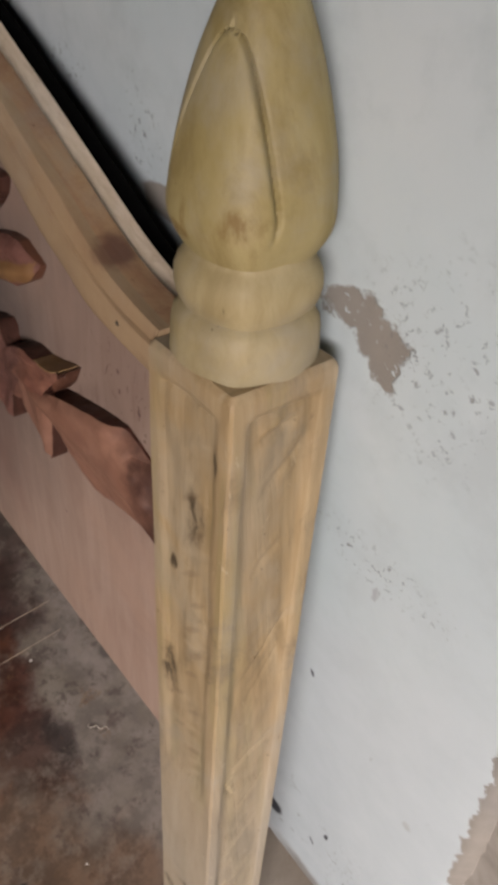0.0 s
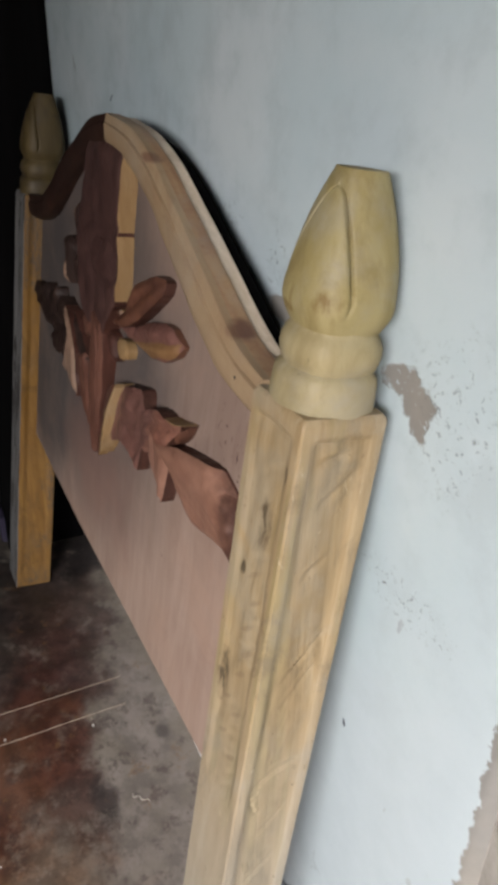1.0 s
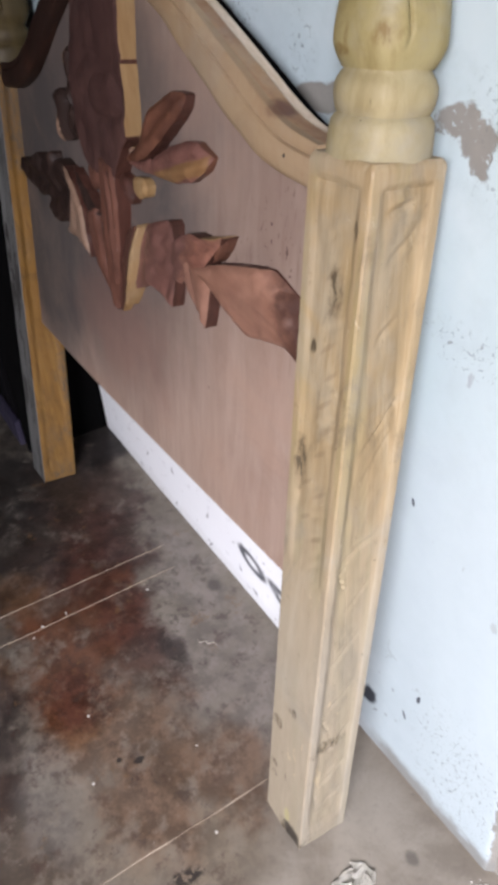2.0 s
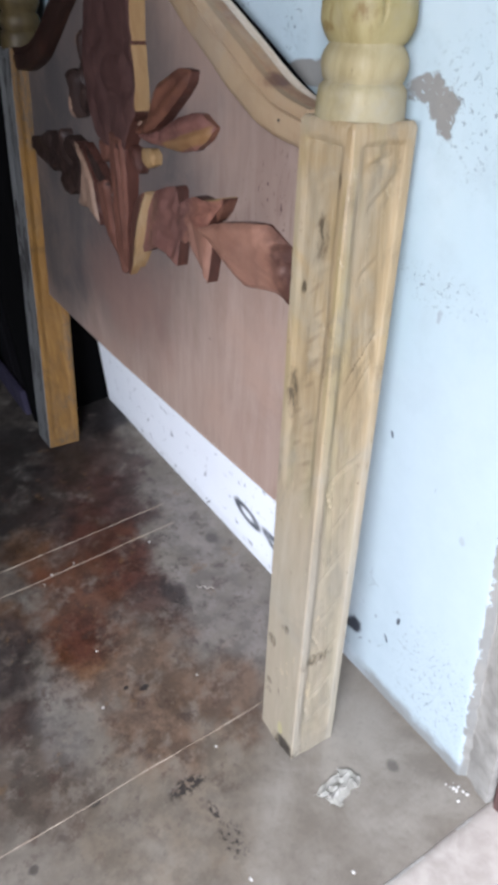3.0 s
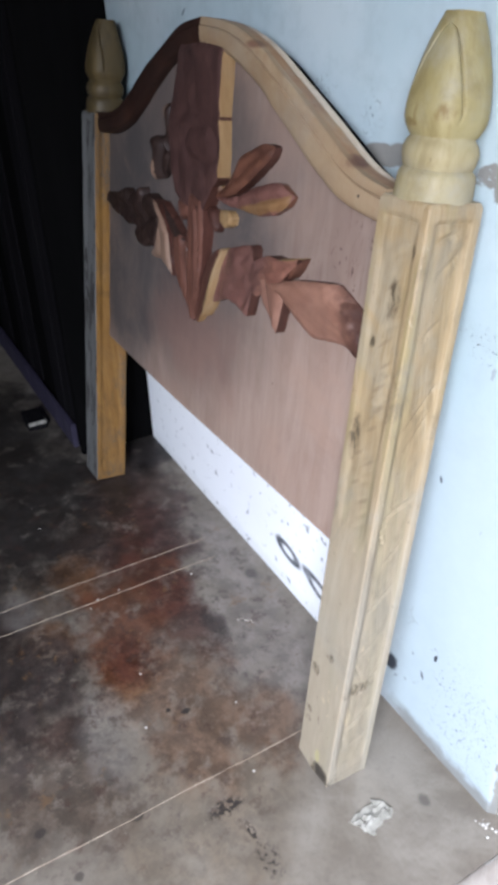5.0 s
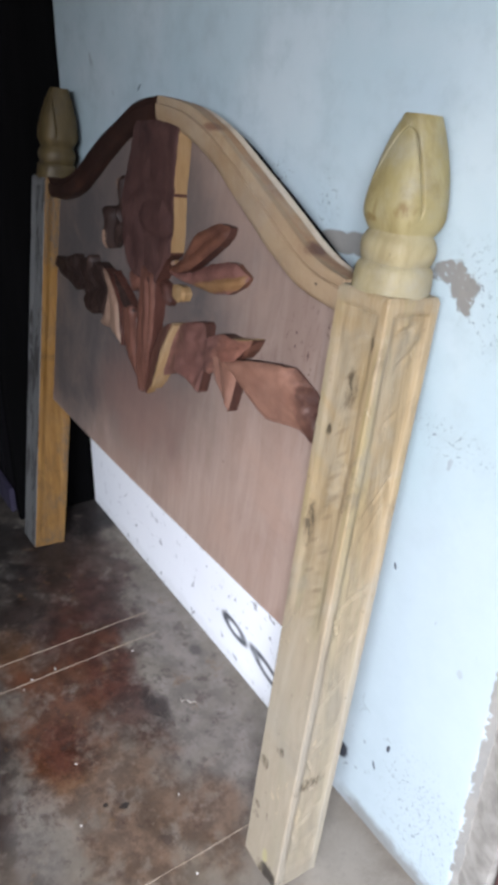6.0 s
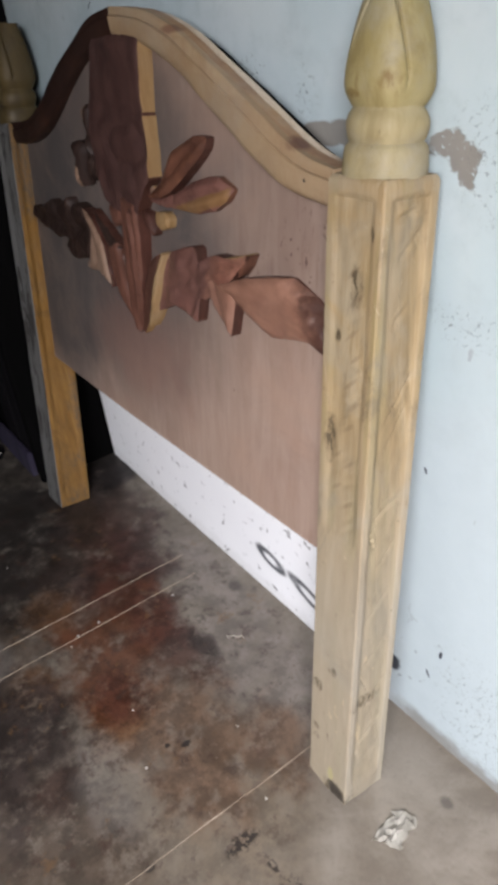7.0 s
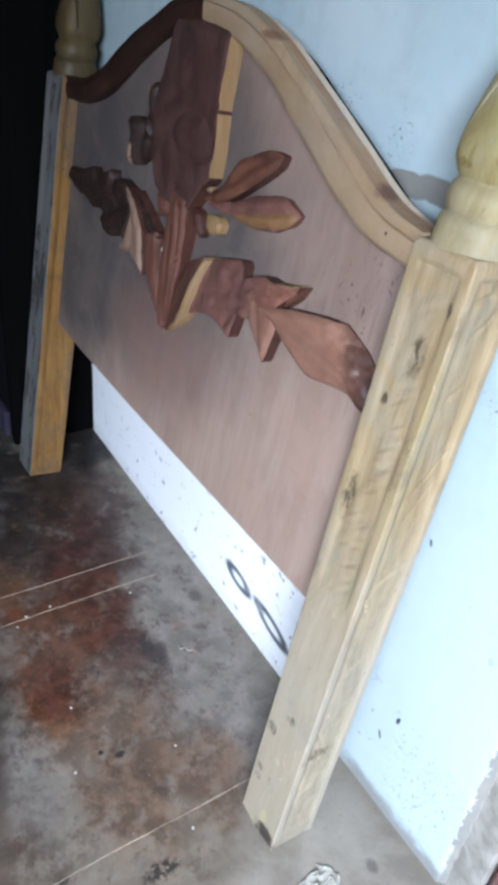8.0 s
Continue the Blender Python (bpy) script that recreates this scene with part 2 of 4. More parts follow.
neck_wood = wood("cream_turned_wood", (0.310, 0.262, 0.148), (0.245, 0.198, 0.098), (0.160, 0.120, 0.055), (1, 1, 0.6), 26, 1.0)
tan_wood = wood("tan_wood", (0.205, 0.132, 0.092), (0.150, 0.090, 0.060), (0.0896, 0.045, 0.0262), (1, 1, 0.12), 50, 0.5)
stem_wood = wood("brown_red_wood", (0.120, 0.052, 0.036), (0.074, 0.032, 0.022), (0.036, 0.018, 0.014), (1, 1, 0.08), 60, 0.7, 0.45, dusty=0.25, relief=0.8)
amber_wood = wood("amber_wood", (0.200, 0.112, 0.050), (0.150, 0.076, 0.032), (0.085, 0.040, 0.020), (0.2, 1, 0.5), 50, 0.6, 0.45, dusty=0.2)
sap_wood = wood("sapwood", (0.250, 0.160, 0.075), (0.200, 0.117, 0.046), (0.140, 0.069, 0.030), (1, 1, 0.12), 50, 0.4)
ply_edge = wood("plywood_edge", (0.64, 0.54, 0.42), (0.50, 0.40, 0.29), (0.26, 0.18, 0.13), (0.3, 1, 0.3), 90, 0.5, 0.8)
grey_wood = wood("weathered_wood", (0.33, 0.31, 0.27), (0.20, 0.19, 0.17), (0.07, 0.065, 0.06), stains=0.8, rough=0.8)


def make_flaky():
    """Old dark timber with remains of whitish paint."""
    n = Nodes("flaked_paint_wood")
    grain = n.noise(70, 6, 0.6, 0.8, n.scaled((1, 1, 0.08)))
    colour = n.mix(n.span(grain, 0.35, 0.65), (0.055, 0.051, 0.048), (0.025, 0.023, 0.022))
    flakes = n.span(n.noise(30, 7, 0.7, 0.6, n.scaled((1, 1, 0.22))), 0.43, 0.49)
    colour = n.mix(flakes, colour, n.mix(grain, (0.138, 0.140, 0.136), (0.085, 0.083, 0.079)))
    n.bump(n.maths("ADD", grain, flakes), 0.6, 0.002)
    return n.done(colour, 0.8, 0.25)


flaky_wood = make_flaky()
# near-black boards: the unlit corner's darkness is put into their colour
black_board = wood("unlit_black_board", (0.0035, 0.0033, 0.0035), (0.0025, 0.0025, 0.0025), (0.004, 0.004, 0.004), stains=0.4, rough=0.95, spec=0.02)
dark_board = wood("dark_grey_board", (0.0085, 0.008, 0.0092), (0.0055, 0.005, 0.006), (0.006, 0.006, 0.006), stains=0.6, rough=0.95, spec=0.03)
violet_board = wood("violet_painted_board", (0.040, 0.034, 0.062), (0.03, 0.026, 0.046), (0.03, 0.03, 0.035), stains=0.6, rough=0.8, spec=0.15)
frame_wood = wood("door_frame_wood", (0.12, 0.065, 0.055), (0.08, 0.042, 0.038), (0.04, 0.025, 0.02), stains=0.5)


def make_panel():
    n = Nodes("plywood_panel")
    where = n.scaled((1, 1, 0.06))
    grain = n.noise(38, 8, 0.62, 0.8, where)
    broad = n.noise(7, 5, 0.6, 1.0, n.scaled((1, 1, 0.35)))
    colour = n.mix(n.span(grain, 0.3, 0.7), (0.305, 0.222, 0.178), (0.258, 0.182, 0.141))
    colour = n.mix(n.span(broad, 0.44, 0.68, 0, 0.5), colour, (0.205, 0.130, 0.098))
    colour = n.mix(n.span(n.noise(2.6, 6, 0.65, 0.5), 0.52, 0.64, 0, 0.5), colour, (0.300, 0.200, 0.150))
    # greyer veneer in the upper part, its dimness partly put into the colour
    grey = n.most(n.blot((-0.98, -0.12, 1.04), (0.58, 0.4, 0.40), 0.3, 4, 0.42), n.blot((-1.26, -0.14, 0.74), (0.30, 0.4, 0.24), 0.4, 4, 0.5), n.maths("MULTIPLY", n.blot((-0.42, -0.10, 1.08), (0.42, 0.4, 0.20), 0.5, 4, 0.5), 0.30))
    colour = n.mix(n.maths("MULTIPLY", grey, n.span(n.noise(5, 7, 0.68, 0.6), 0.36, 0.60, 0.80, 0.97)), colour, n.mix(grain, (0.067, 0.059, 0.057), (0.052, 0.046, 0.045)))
    # a reddish blush below the carving
    blush = n.blot((-0.80, -0.14, 0.72), (0.20, 0.3, 0.12), 0.9, 6, 0.6)
    colour = n.mix(n.maths("MULTIPLY", blush, 0.5), colour, (0.185, 0.100, 0.078))
    colour = n.mix(n.span(n.noise(8, 7, 0.7, 0.8), 0.52, 0.70, 0, 0.3), colour, (0.180, 0.122, 0.096))
    spots = n.span(n.noise(60, 2, 0.5, 0, n.scaled((1, 1, 0.5))), 0.745, 0.80, 0, 0.75)
    colour = n.mix(spots, colour, (0.055, 0.028, 0.020))
    scratch = n.span(n.noise(16, 2, 0.5, 0.6, n.scaled((0.12, 1, 1.6), (0, 25, 0))), 0.735, 0.76, 0, 0.5)
    colour = n.mix(scratch, colour, (0.091, 0.050, 0.039))
    near = n.blot((-0.20, -0.08, 1.06), (0.13, 0.2, 0.06), 0.6, 12, 0.5, 25)
    flecks = n.maths("MULTIPLY", n.span(n.noise(110, 3, 0.55, 0.5, n.scaled((1, 1, 0.6))), 0.63, 0.68, 0, 0.85), near)
    colour = n.mix(flecks, colour, (0.060, 0.030, 0.022))
    dull = n.span(n.noise(30, 6, 0.7, 0.5, n.scaled((1, 1, 0.12))), 0.52, 0.66, 0, 0.55)
    colour = n.mix(n.maths("MULTIPLY", dull, n.blot((-0.17, -0.08, 1.02), (0.17, 0.2, 0.22), 0.6, 5, 0.6)), colour, (0.115, 0.062, 0.046))
    n.bump(grain, 0.25, 0.001)
    return n.done(colour, 0.68, 0.3)


panel_mat = make_panel()


def make_wall():
    n = Nodes("pale_blue_paint")
    cloud = n.noise(1.6, 5, 0.6, 0.4)
    mottle = n.noise(11, 6, 0.65)
    colour = n.mix(n.span(cloud, 0.38, 0.66), (0.358, 0.446, 0.466), (0.418, 0.485, 0.500))
    colour = n.mix(n.span(mottle, 0.45, 0.70, 0, 0.6), colour, (0.320, 0.383, 0.399))
    # low stretches with their light put into the paint, whitest under the panel
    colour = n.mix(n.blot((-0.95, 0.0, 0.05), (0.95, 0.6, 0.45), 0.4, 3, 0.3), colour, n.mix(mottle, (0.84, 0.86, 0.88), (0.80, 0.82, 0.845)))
    colour = n.mix(n.blot((0.16, 0.0, 0.30), (0.40, 0.6, 0.62), 0.5, 4, 0.45), colour, n.mix(mottle, (0.392, 0.462, 0.486), (0.352, 0.415, 0.440)))
    # bare plaster where the paint has come off
    bare = n.most(
        n.blot((-0.262, 0.0, 1.208), (0.056, 0.2, 0.018), 0.35, 40, 0.10),
        n.blot((-0.200, 0.0, 1.212), (0.055, 0.2, 0.020), 0.35, 40, 0.10, -4),
        n.maths("MULTIPLY", n.most(
            n.blot((-0.012, 0.0, 1.210), (0.034, 0.2, 0.016), 1.1, 50, 0.15, 8),
            n.blot((0.018, 0.0, 1.196), (0.027, 0.2, 0.019), 1.1, 55, 0.15, 12),
            n.blot((0.025, 0.0, 1.175), (0.016, 0.2, 0.024), 1.1, 65, 0.15, 5)), n.span(n.noise(120, 4, 0.7), 0.33, 0.40)),
        n.maths("MULTIPLY", n.blot((0.140, 0.0, 0.57), (0.006, 0.2, 0.008), 1.0, 60, 0.4), 0.35),
    )
    across = n.tree.nodes.new("ShaderNodeSeparateXYZ")
    n.put(across.inputs[0], n.place)
    torn = n.maths("MULTIPLY_ADD", n.noise(26, 7, 0.72), 0.040, across.outputs[0])
    torn = n.maths("MULTIPLY_ADD", n.noise(110, 3, 0.6), 0.014, torn)
    bare = n.most(bare, n.span(torn, 0.2325, 0.2355))
    colour = n.mix(bare, colour, n.mix(n.span(n.noise(4, 3), 0.4, 0.6), n.mix(n.noise(30, 5, 0.7), (0.15, 0.15, 0.14), (0.21, 0.205, 0.19)), n.mix(n.noise(30, 5, 0.7), (0.165, 0.158, 0.142), (0.25, 0.238, 0.212))))
    # small chips, thick in places
    chip = n.span(n.noise(120, 7, 0.75, 0.2), 0.575, 0.615)
    near = n.most(
        n.maths("MULTIPLY", n.blot((0.075, 0, 1.195), (0.06, 0.3, 0.07), 0.6, 9, 0.6), 0.8),
        n.blot((0.045, 0, 0.960), (0.08, 0.3, 0.030), 0.6, 9, 0.5),
        n.blot((0.12, 0, 0.17), (0.10, 0.3, 0.15), 0.6, 7, 0.5),
        n.blot((-0.30, 0, 1.265), (0.03, 0.3, 0.045), 0.5, 9, 0.5),
        n.blot((-0.44, 0, 1.30), (0.04, 0.3, 0.02), 0.5, 9, 0.5),
    )
    colour = n.mix(n.maths("MULTIPLY", chip, n.maths("MULTIPLY", near, 0.9)), colour, (0.12, 0.125, 0.125))
    dots = n.maths("MULTIPLY", n.span(n.noise(38, 4, 0.6, 0.4, n.scaled((1, 1, 0.8))), 0.635, 0.68, 0, 0.8), n.blot((-0.75, 0, 0.15), (0.80, 0.3, 0.28), 0.3, 7, 0.4))
    colour = n.mix(dots, colour, (0.15, 0.15, 0.16))
    loose = n.span(n.noise(23, 3, 0.5, 0.3, n.scaled((1.5, 1, 0.6))), 0.735, 0.765, 0, 0.6)
    colour = n.mix(loose, colour, (0.22, 0.23, 0.24))
    # smudged black marks: two loops low down, and a soot mark
    marks = []
    for cx, cz, rx, rz, lean in ((-0.572, 0.133, 0.048, 0.0190, 9), (-0.410, 0.116, 0.066, 0.0195, 13)):
        away = n.vector("SUBTRACT", n.place, (cx, 0.0, cz))
        r = n.tree.nodes.new("ShaderNodeVectorRotate")
        r.rotation_type = "Y_AXIS"
        n.put(r.inputs["Vector"], away)
        r.inputs["Angle"].default_value = radians(-lean)
        far = n.vector("LENGTH", n.vector("MULTIPLY", r.outputs[0], (1 / rx, 0.0, 1 / rz)), (0, 0, 0))
        off = n.maths("ABSOLUTE", n.maths("SUBTRACT", far, 1.0))
        marks.append(n.maths("MULTIPLY", n.span(off, 0.62, 0.12), n.span(n.noise(14, 3), 0.25, 0.55, 0.35, 0.95)))
    marks.append(n.blot((-0.125, 0, 0.132), (0.034, 0.3, 0.018), 0.9, 34, 0.3, 35))
    marks.append(n.blot((0.014, 0, 0.265), (0.004, 0.3, 0.011), 0.9, 90, 0.2, -15))
    marks.append(n.blot((-0.018, 0, 0.185), (0.003, 0.3, 0.010), 0.9, 90, 0.2, 20))
    marks.append(n.blot((-0.035, 0, 0.68), (0.003, 0.3, 0.008), 0.9, 90, 0.2, 15))
    marks.append(n.blot((-1.035, 0, 1.425), (0.012, 0.3, 0.002), 0.3, 30, 0.4, 35))
    colour = n.mix(n.most(*marks), colour, (0.035, 0.04, 0.05))
    # splashed dirt along the foot
    up = n.tree.nodes.new("ShaderNodeSeparateXYZ")
    n.put(up.inputs[0], n.place)
    foot = n.span(n.maths("MULTIPLY_ADD", n.noise(22, 5, 0.7), 0.07, up.outputs[2]), 0.088, 0.052, 0, 0.9)
    colour = n.mix(n.maths("MULTIPLY", foot, n.span(up.outputs[0], -0.16, -0.04, 0.12, 1.0)), colour, (0.185, 0.185, 0.172))
    relief = n.maths("MULTIPLY_ADD", mottle, 0.6, n.maths("MULTIPLY", bare, -1.2))
    n.bump(n.maths("MULTIPLY_ADD", n.noise(120, 4, 0.6), 0.25, relief), 0.35, 0.003)
    return n.done(colour, n.span(mottle, 0.3, 0.7, 0.5, 0.7), 0.35)


wall_mat = make_wall()


def make_floor():
    n = Nodes("stained_concrete")
    broad = n.noise(3.1, 8, 0.66)
    mid = n.noise(9, 8, 0.7)
    fine = n.noise(48, 8, 0.75)
    grit = n.noise(160, 4, 0.7)
    colour = n.mix(n.span(mid, 0.36, 0.66), (0.222, 0.198, 0.166), (0.170, 0.148, 0.122))
    colour = n.mix(n.span(broad, 0.47, 0.63, 0, 0.7), colour, (0.295, 0.272, 0.235))
    colour = n.mix(n.span(fine, 0.48, 0.70, 0, 0.30), colour, (0.110, 0.090, 0.078))
    # soaked stains and tonal patches, each with its place: colour, strength, and (centre, radii) of its patches
    cut = n.noise(13, 7, 0.66)
    flake = n.noise(34, 6, 0.66)
    grime = n.noise(17, 8, 0.70)
    stains = (
        # pale stretch by the wall, partly the bright wall's reflection put into colour
        ((0.250, 0.222, 0.205), 0.65, 0.48, (((-0.40, -0.17), (0.26, 0.13)), ((-0.75, -0.09), (0.32, 0.08)))),
        ((0.178, 0.138, 0.096), 0.50, 0.48, (((-0.03, -0.55), (0.20, 0.16)), ((-0.12, -0.40), (0.12, 0.10)))),
        ((0.152, 0.095, 0.062), 0.85, 0.455, (((-0.38, -0.40), (0.19, 0.13)), ((-0.22, -0.27), (0.11, 0.09)), ((-0.24, -0.44), (0.12, 0.09)), ((-0.46, -0.52), (0.10, 0.07)))),
        ((0.084, 0.062, 0.047), 0.82, 0.455, (((-0.46, -0.80), (0.30, 0.13)), ((-0.72, -0.70), (0.28, 0.14)), ((-0.90, -0.58), (0.16, 0.10)), ((-0.28, -0.70), (0.16, 0.10)))),
        ((0.085, 0.043, 0.034), 0.80, 0.455, (((-1.00, -0.34), (0.20, 0.16)), ((-1.20, -0.24), (0.22, 0.10)), ((-0.62, -0.30), (0.16, 0.08)))),
        ((0.160, 0.076, 0.032), 0.70, 0.485, (((-0.735, -0.635), (0.08, 0.06)), ((-0.965, -0.49), (0.11, 0.07)), ((-0.50, -0.50), (0.07, 0.06)))),
        ((0.070, 0.040, 0.034), 0.80, 0.44, (((-1.28, -0.14), (0.26, 0.12)), ((-1.02, -0.17), (0.20, 0.07)), ((-1.45, -0.10), (0.16, 0.12)))),
        ((0.062, 0.028, 0.024), 0.80, 0.46, (((-1.22, -0.24), (0.24, 0.10)), ((-0.95, -0.27), (0.20, 0.10)), ((-0.87, -0.72), (0.06, 0.05)))),
        ((0.120, 0.045, 0.022), 0.88, 0.455, (((-0.70, -0.43), (0.17, 0.12)), ((-0.59, -0.50), (0.10, 0.07)), ((-0.80, -0.31), (0.14, 0.10)))),
        ((0.072, 0.027, 0.022), 0.60, 0.48, (((-0.72, -0.27), (0.12, 0.07)), ((-0.95, -0.32), (0.14, 0.08)), ((-0.56, -0.47), (0.08, 0.05)))),
        ((0.046, 0.037, 0.035), 0.85, 0.45, (((-0.64, -0.68), (0.18, 0.09)), ((-0.54, -0.79), (0.17, 0.08)), ((-0.557, -0.23), (0.060, 0.030)))),
        ((0.064, 0.042, 0.034), 0.85, 0.42, (((-0.424, -0.700), (0.062, 0.052)),)),
        # near-black patches far left: dirt, and the dim corner's shade in the colour
        ((0.018, 0.015, 0.015), 0.93, 0.42, (((-1.24, -0.60), (0.26, 0.16)), ((-1.52, -0.44), (0.36, 0.24)), ((-1.95, -0.7), (0.6, 0.5)), ((-1.10, -0.52), (0.09, 0.06)), ((-1.52, -0.05), (0.17, 0.13)))),
        ((0.034, 0.026, 0.023), 0.85, 0.44, (((-1.00, -0.76), (0.34, 0.10)), ((-1.12, -0.40), (0.14, 0.10)), ((-0.80, -0.80), (0.20, 0.08)), ((-1.34, -0.22), (0.16, 0.09)))),
        ((0.200, 0.188, 0.175), 0.48, 0.48, (((-0.447, -0.585), (0.060, 0.040)), ((-0.886, -0.680), (0.08, 0.05)), ((-0.33, -0.62), (0.09, 0.05)))),
    )
    for paint, strength, level, patches in stains:
        where = n.most(*[n.blot((*c, 0), (*r, 1), 1.0, 7, 0.4) for c, r in patches])
        broken = n.span(n.maths("MULTIPLY_ADD", flake, 0.35, n.maths("MULTIPLY", cut, 0.65)), level - 0.075, level + 0.045, 0.40, 1.0)
        colour = n.mix(n.maths("MULTIPLY", n.maths("MULTIPLY", where, broken), strength), colour, n.mix(n.span(grime, 0.40, 0.60), tuple(c * 1.15 for c in paint), tuple(c * 0.58 for c in paint)))
    spots = n.most(
        n.maths("MULTIPLY", n.blot((-0.682, -0.044, 0), (0.020, 0.017, 1), 0.3, 30, 0.4), 0.55),
        n.maths("MULTIPLY", n.blot((0.12, -0.09, 0), (0.014, 0.011, 1), 0.4, 30, 0.4), 0.55),
        n.maths("MULTIPLY", n.blot((-0.075, -0.45, 0), (0.018, 0.040, 1), 1.0, 40, 0.4), n.span(n.noise(75, 4, 0.7), 0.44, 0.54)),
        n.maths("MULTIPLY", n.blot((-0.002, -0.432, 0), (0.026, 0.007, 1), 1.0, 50, 0.4), n.span(n.noise(90, 4, 0.7), 0.46, 0.54)),
        n.maths("MULTIPLY", n.blot((0.062, -0.430, 0), (0.036, 0.020, 1), 0.8, 40, 0.4), n.span(n.noise(105, 3, 0.7), 0.52, 0.57)),
        n.maths("MULTIPLY", n.blot((0.055, -0.815, 0), (0.010, 0.010, 1), 0.8, 50, 0.3), 0.7),
        n.blot((0.232, -0.482, 0), (0.0040, 0.0036, 1), 0.2, 50, 0.3),
        n.blot((-0.363, -0.455, 0), (0.006, 0.006, 1), 0.8, 60, 0.3),
        n.blot((-0.339, -0.420, 0), (0.008, 0.011, 1), 0.9, 60, 0.3),
        n.maths("MULTIPLY", n.blot((-0.150, -0.618, 0), (0.008, 0.010, 1), 0.8, 60, 0.3), 0.8),
        n.maths("MULTIPLY", n.blot((-0.221, -0.804, 0), (0.010, 0.012, 1), 0.8, 60, 0.3), 0.8),
        n.maths("MULTIPLY", n.blot((-0.097, -0.763, 0), (0.008, 0.010, 1), 0.8, 60, 0.3), 0.7),
    )
    soiled = n.blot((-0.85, -0.55, 0), (0.80, 0.65, 1), 0.5, 3, 0.4)
    blobs = n.span(n.noise(15, 8, 0.72), 0.55, 0.64, 0, 0.65)
    colour = n.mix(n.maths("MULTIPLY", blobs, n.span(soiled, 0, 1, 0.15, 0.9)), colour, (0.06, 0.042, 0.036))
    ochre = n.maths("MULTIPLY", n.span(n.noise(19, 9, 0.76), 0.565, 0.625, 0, 0.5), n.span(n.noise(4, 3, 0.5), 0.45, 0.60))
    colour = n.mix(n.maths("MULTIPLY", ochre, soiled), colour, n.mix(grime, (0.27, 0.165, 0.075), (0.12, 0.055, 0.022)))
    maroon = n.span(n.noise(22, 8, 0.72), 0.555, 0.63, 0, 0.6)
    colour = n.mix(n.maths("MULTIPLY", maroon, n.span(soiled, 0, 1, 0.02, 0.8)), colour, (0.052, 0.026, 0.021))
    specks = n.span(n.noise(43, 6, 0.7), 0.66, 0.71, 0, 0.8)
    colour = n.mix(n.most(specks, n.maths("MULTIPLY", spots, 0.92)), colour, (0.028, 0.024, 0.023))
    light = n.span(n.noise(50, 6, 0.72), 0.65, 0.72, 0, 0.55)
    colour = n.mix(light, colour, (0.42, 0.38, 0.33))
    colour = n.mix(1.0, colour, (0.80, 0.78, 0.755), "MULTIPLY")
    n.bump(n.maths("MULTIPLY_ADD", grit, 0.3, n.maths("ADD", fine, mid)), 0.3, 0.003)
    return n.done(colour, n.span(n.noise(6, 8, 0.7), 0.34, 0.66, 0.30, 0.62), 0.45)


floor_mat = make_floor()


def plain(name, light, dark, size=14, rough=0.75, spec=0.3, lumps=0.3):
    n = Nodes(name)
    a, b = n.noise(size, 6, 0.65, 0.4), n.noise(size * 0.18, 4, 0.6)
    colour = n.mix(n.span(a, 0.35, 0.68), light, dark)
    colour = n.mix(n.span(b, 0.45, 0.7, 0, 0.6), colour, dark)
    n.bump(a, lumps, 0.003)
    return n.done(colour, rough, spec)


plaster_mat = plain("grey_plaster", (0.30, 0.285, 0.255), (0.19, 0.178, 0.158), 22, lumps=0.7)
sill_mat = plain("pale_screed", (0.42, 0.375, 0.335), (0.30, 0.262, 0.228), 16, 0.55, lumps=0.5)
joint_mat = plain("joint_filler", (0.44, 0.37, 0.29), (0.26, 0.20, 0.15), 30)
room_mat = plain("dim_plaster", (0.16, 0.16, 0.16), (0.11, 0.11, 0.11), 5)
ceiling_mat = plain("ceiling_boards", (0.16, 0.15, 0.14), (0.10, 0.09, 0.085), 5)
earth_mat = plain("dry_earth", (0.34, 0.27, 0.20), (0.24, 0.18, 0.13), 3)
paint_mat = plain("white_paint", (0.54, 0.52, 0.48), (0.38, 0.355, 0.32), 160, 0.6)
shaving_mat = plain("wood_shaving", (0.56, 0.52, 0.45), (0.42, 0.38, 0.31), 60)
foil_mat = plain("crumpled_paper", (0.62, 0.60, 0.54), (0.40, 0.38, 0.33), 45, 0.8, 0.2)
hole_mat = plain("nail_hole", (0.03, 0.025, 0.02), (0.02, 0.018, 0.015), 60)

# ---- small builders ----
def mesh_of(bm, name, mats):
    bmesh.ops.recalc_face_normals(bm, faces=bm.faces)
    data = bpy.data.meshes.new(name)
    bm.to_mesh(data)
    bm.free()
    for m in mats if isinstance(mats, (tuple, list)) else (mats,):
        data.materials.append(m)
    return data


def smooth(ob, degrees=40):
    ob.data.shade_smooth()
    ob.data.set_sharp_from_angle(angle=radians(degrees))
    return ob


def part(name, bm, mats, parent, label="", soft=True):
    """One mesh under a thing or a part; its points are given in the world."""
    ob = new(name, mesh_of(bm, name, mats))
    ob.parent = parent
    at, up = Vector((0, 0, 0)), parent
    while up:
        at, up = at + up.location, up.parent
    ob.location = -at
    if label:
        ob["label"] = label
    return smooth(ob) if soft else ob


def thing(name, bm, mats, label, category, kind="", group="", soft=True):
    ob = new(name, mesh_of(bm, name, mats))
    tagged(ob, label, category, group, kind)
    return smooth(ob) if soft else ob


def base(name, at, label, category, kind="", group=""):
    ob = new(name)
    ob.location = at
    ob.empty_display_size = 0.05
    return tagged(ob, label, category, group, kind)


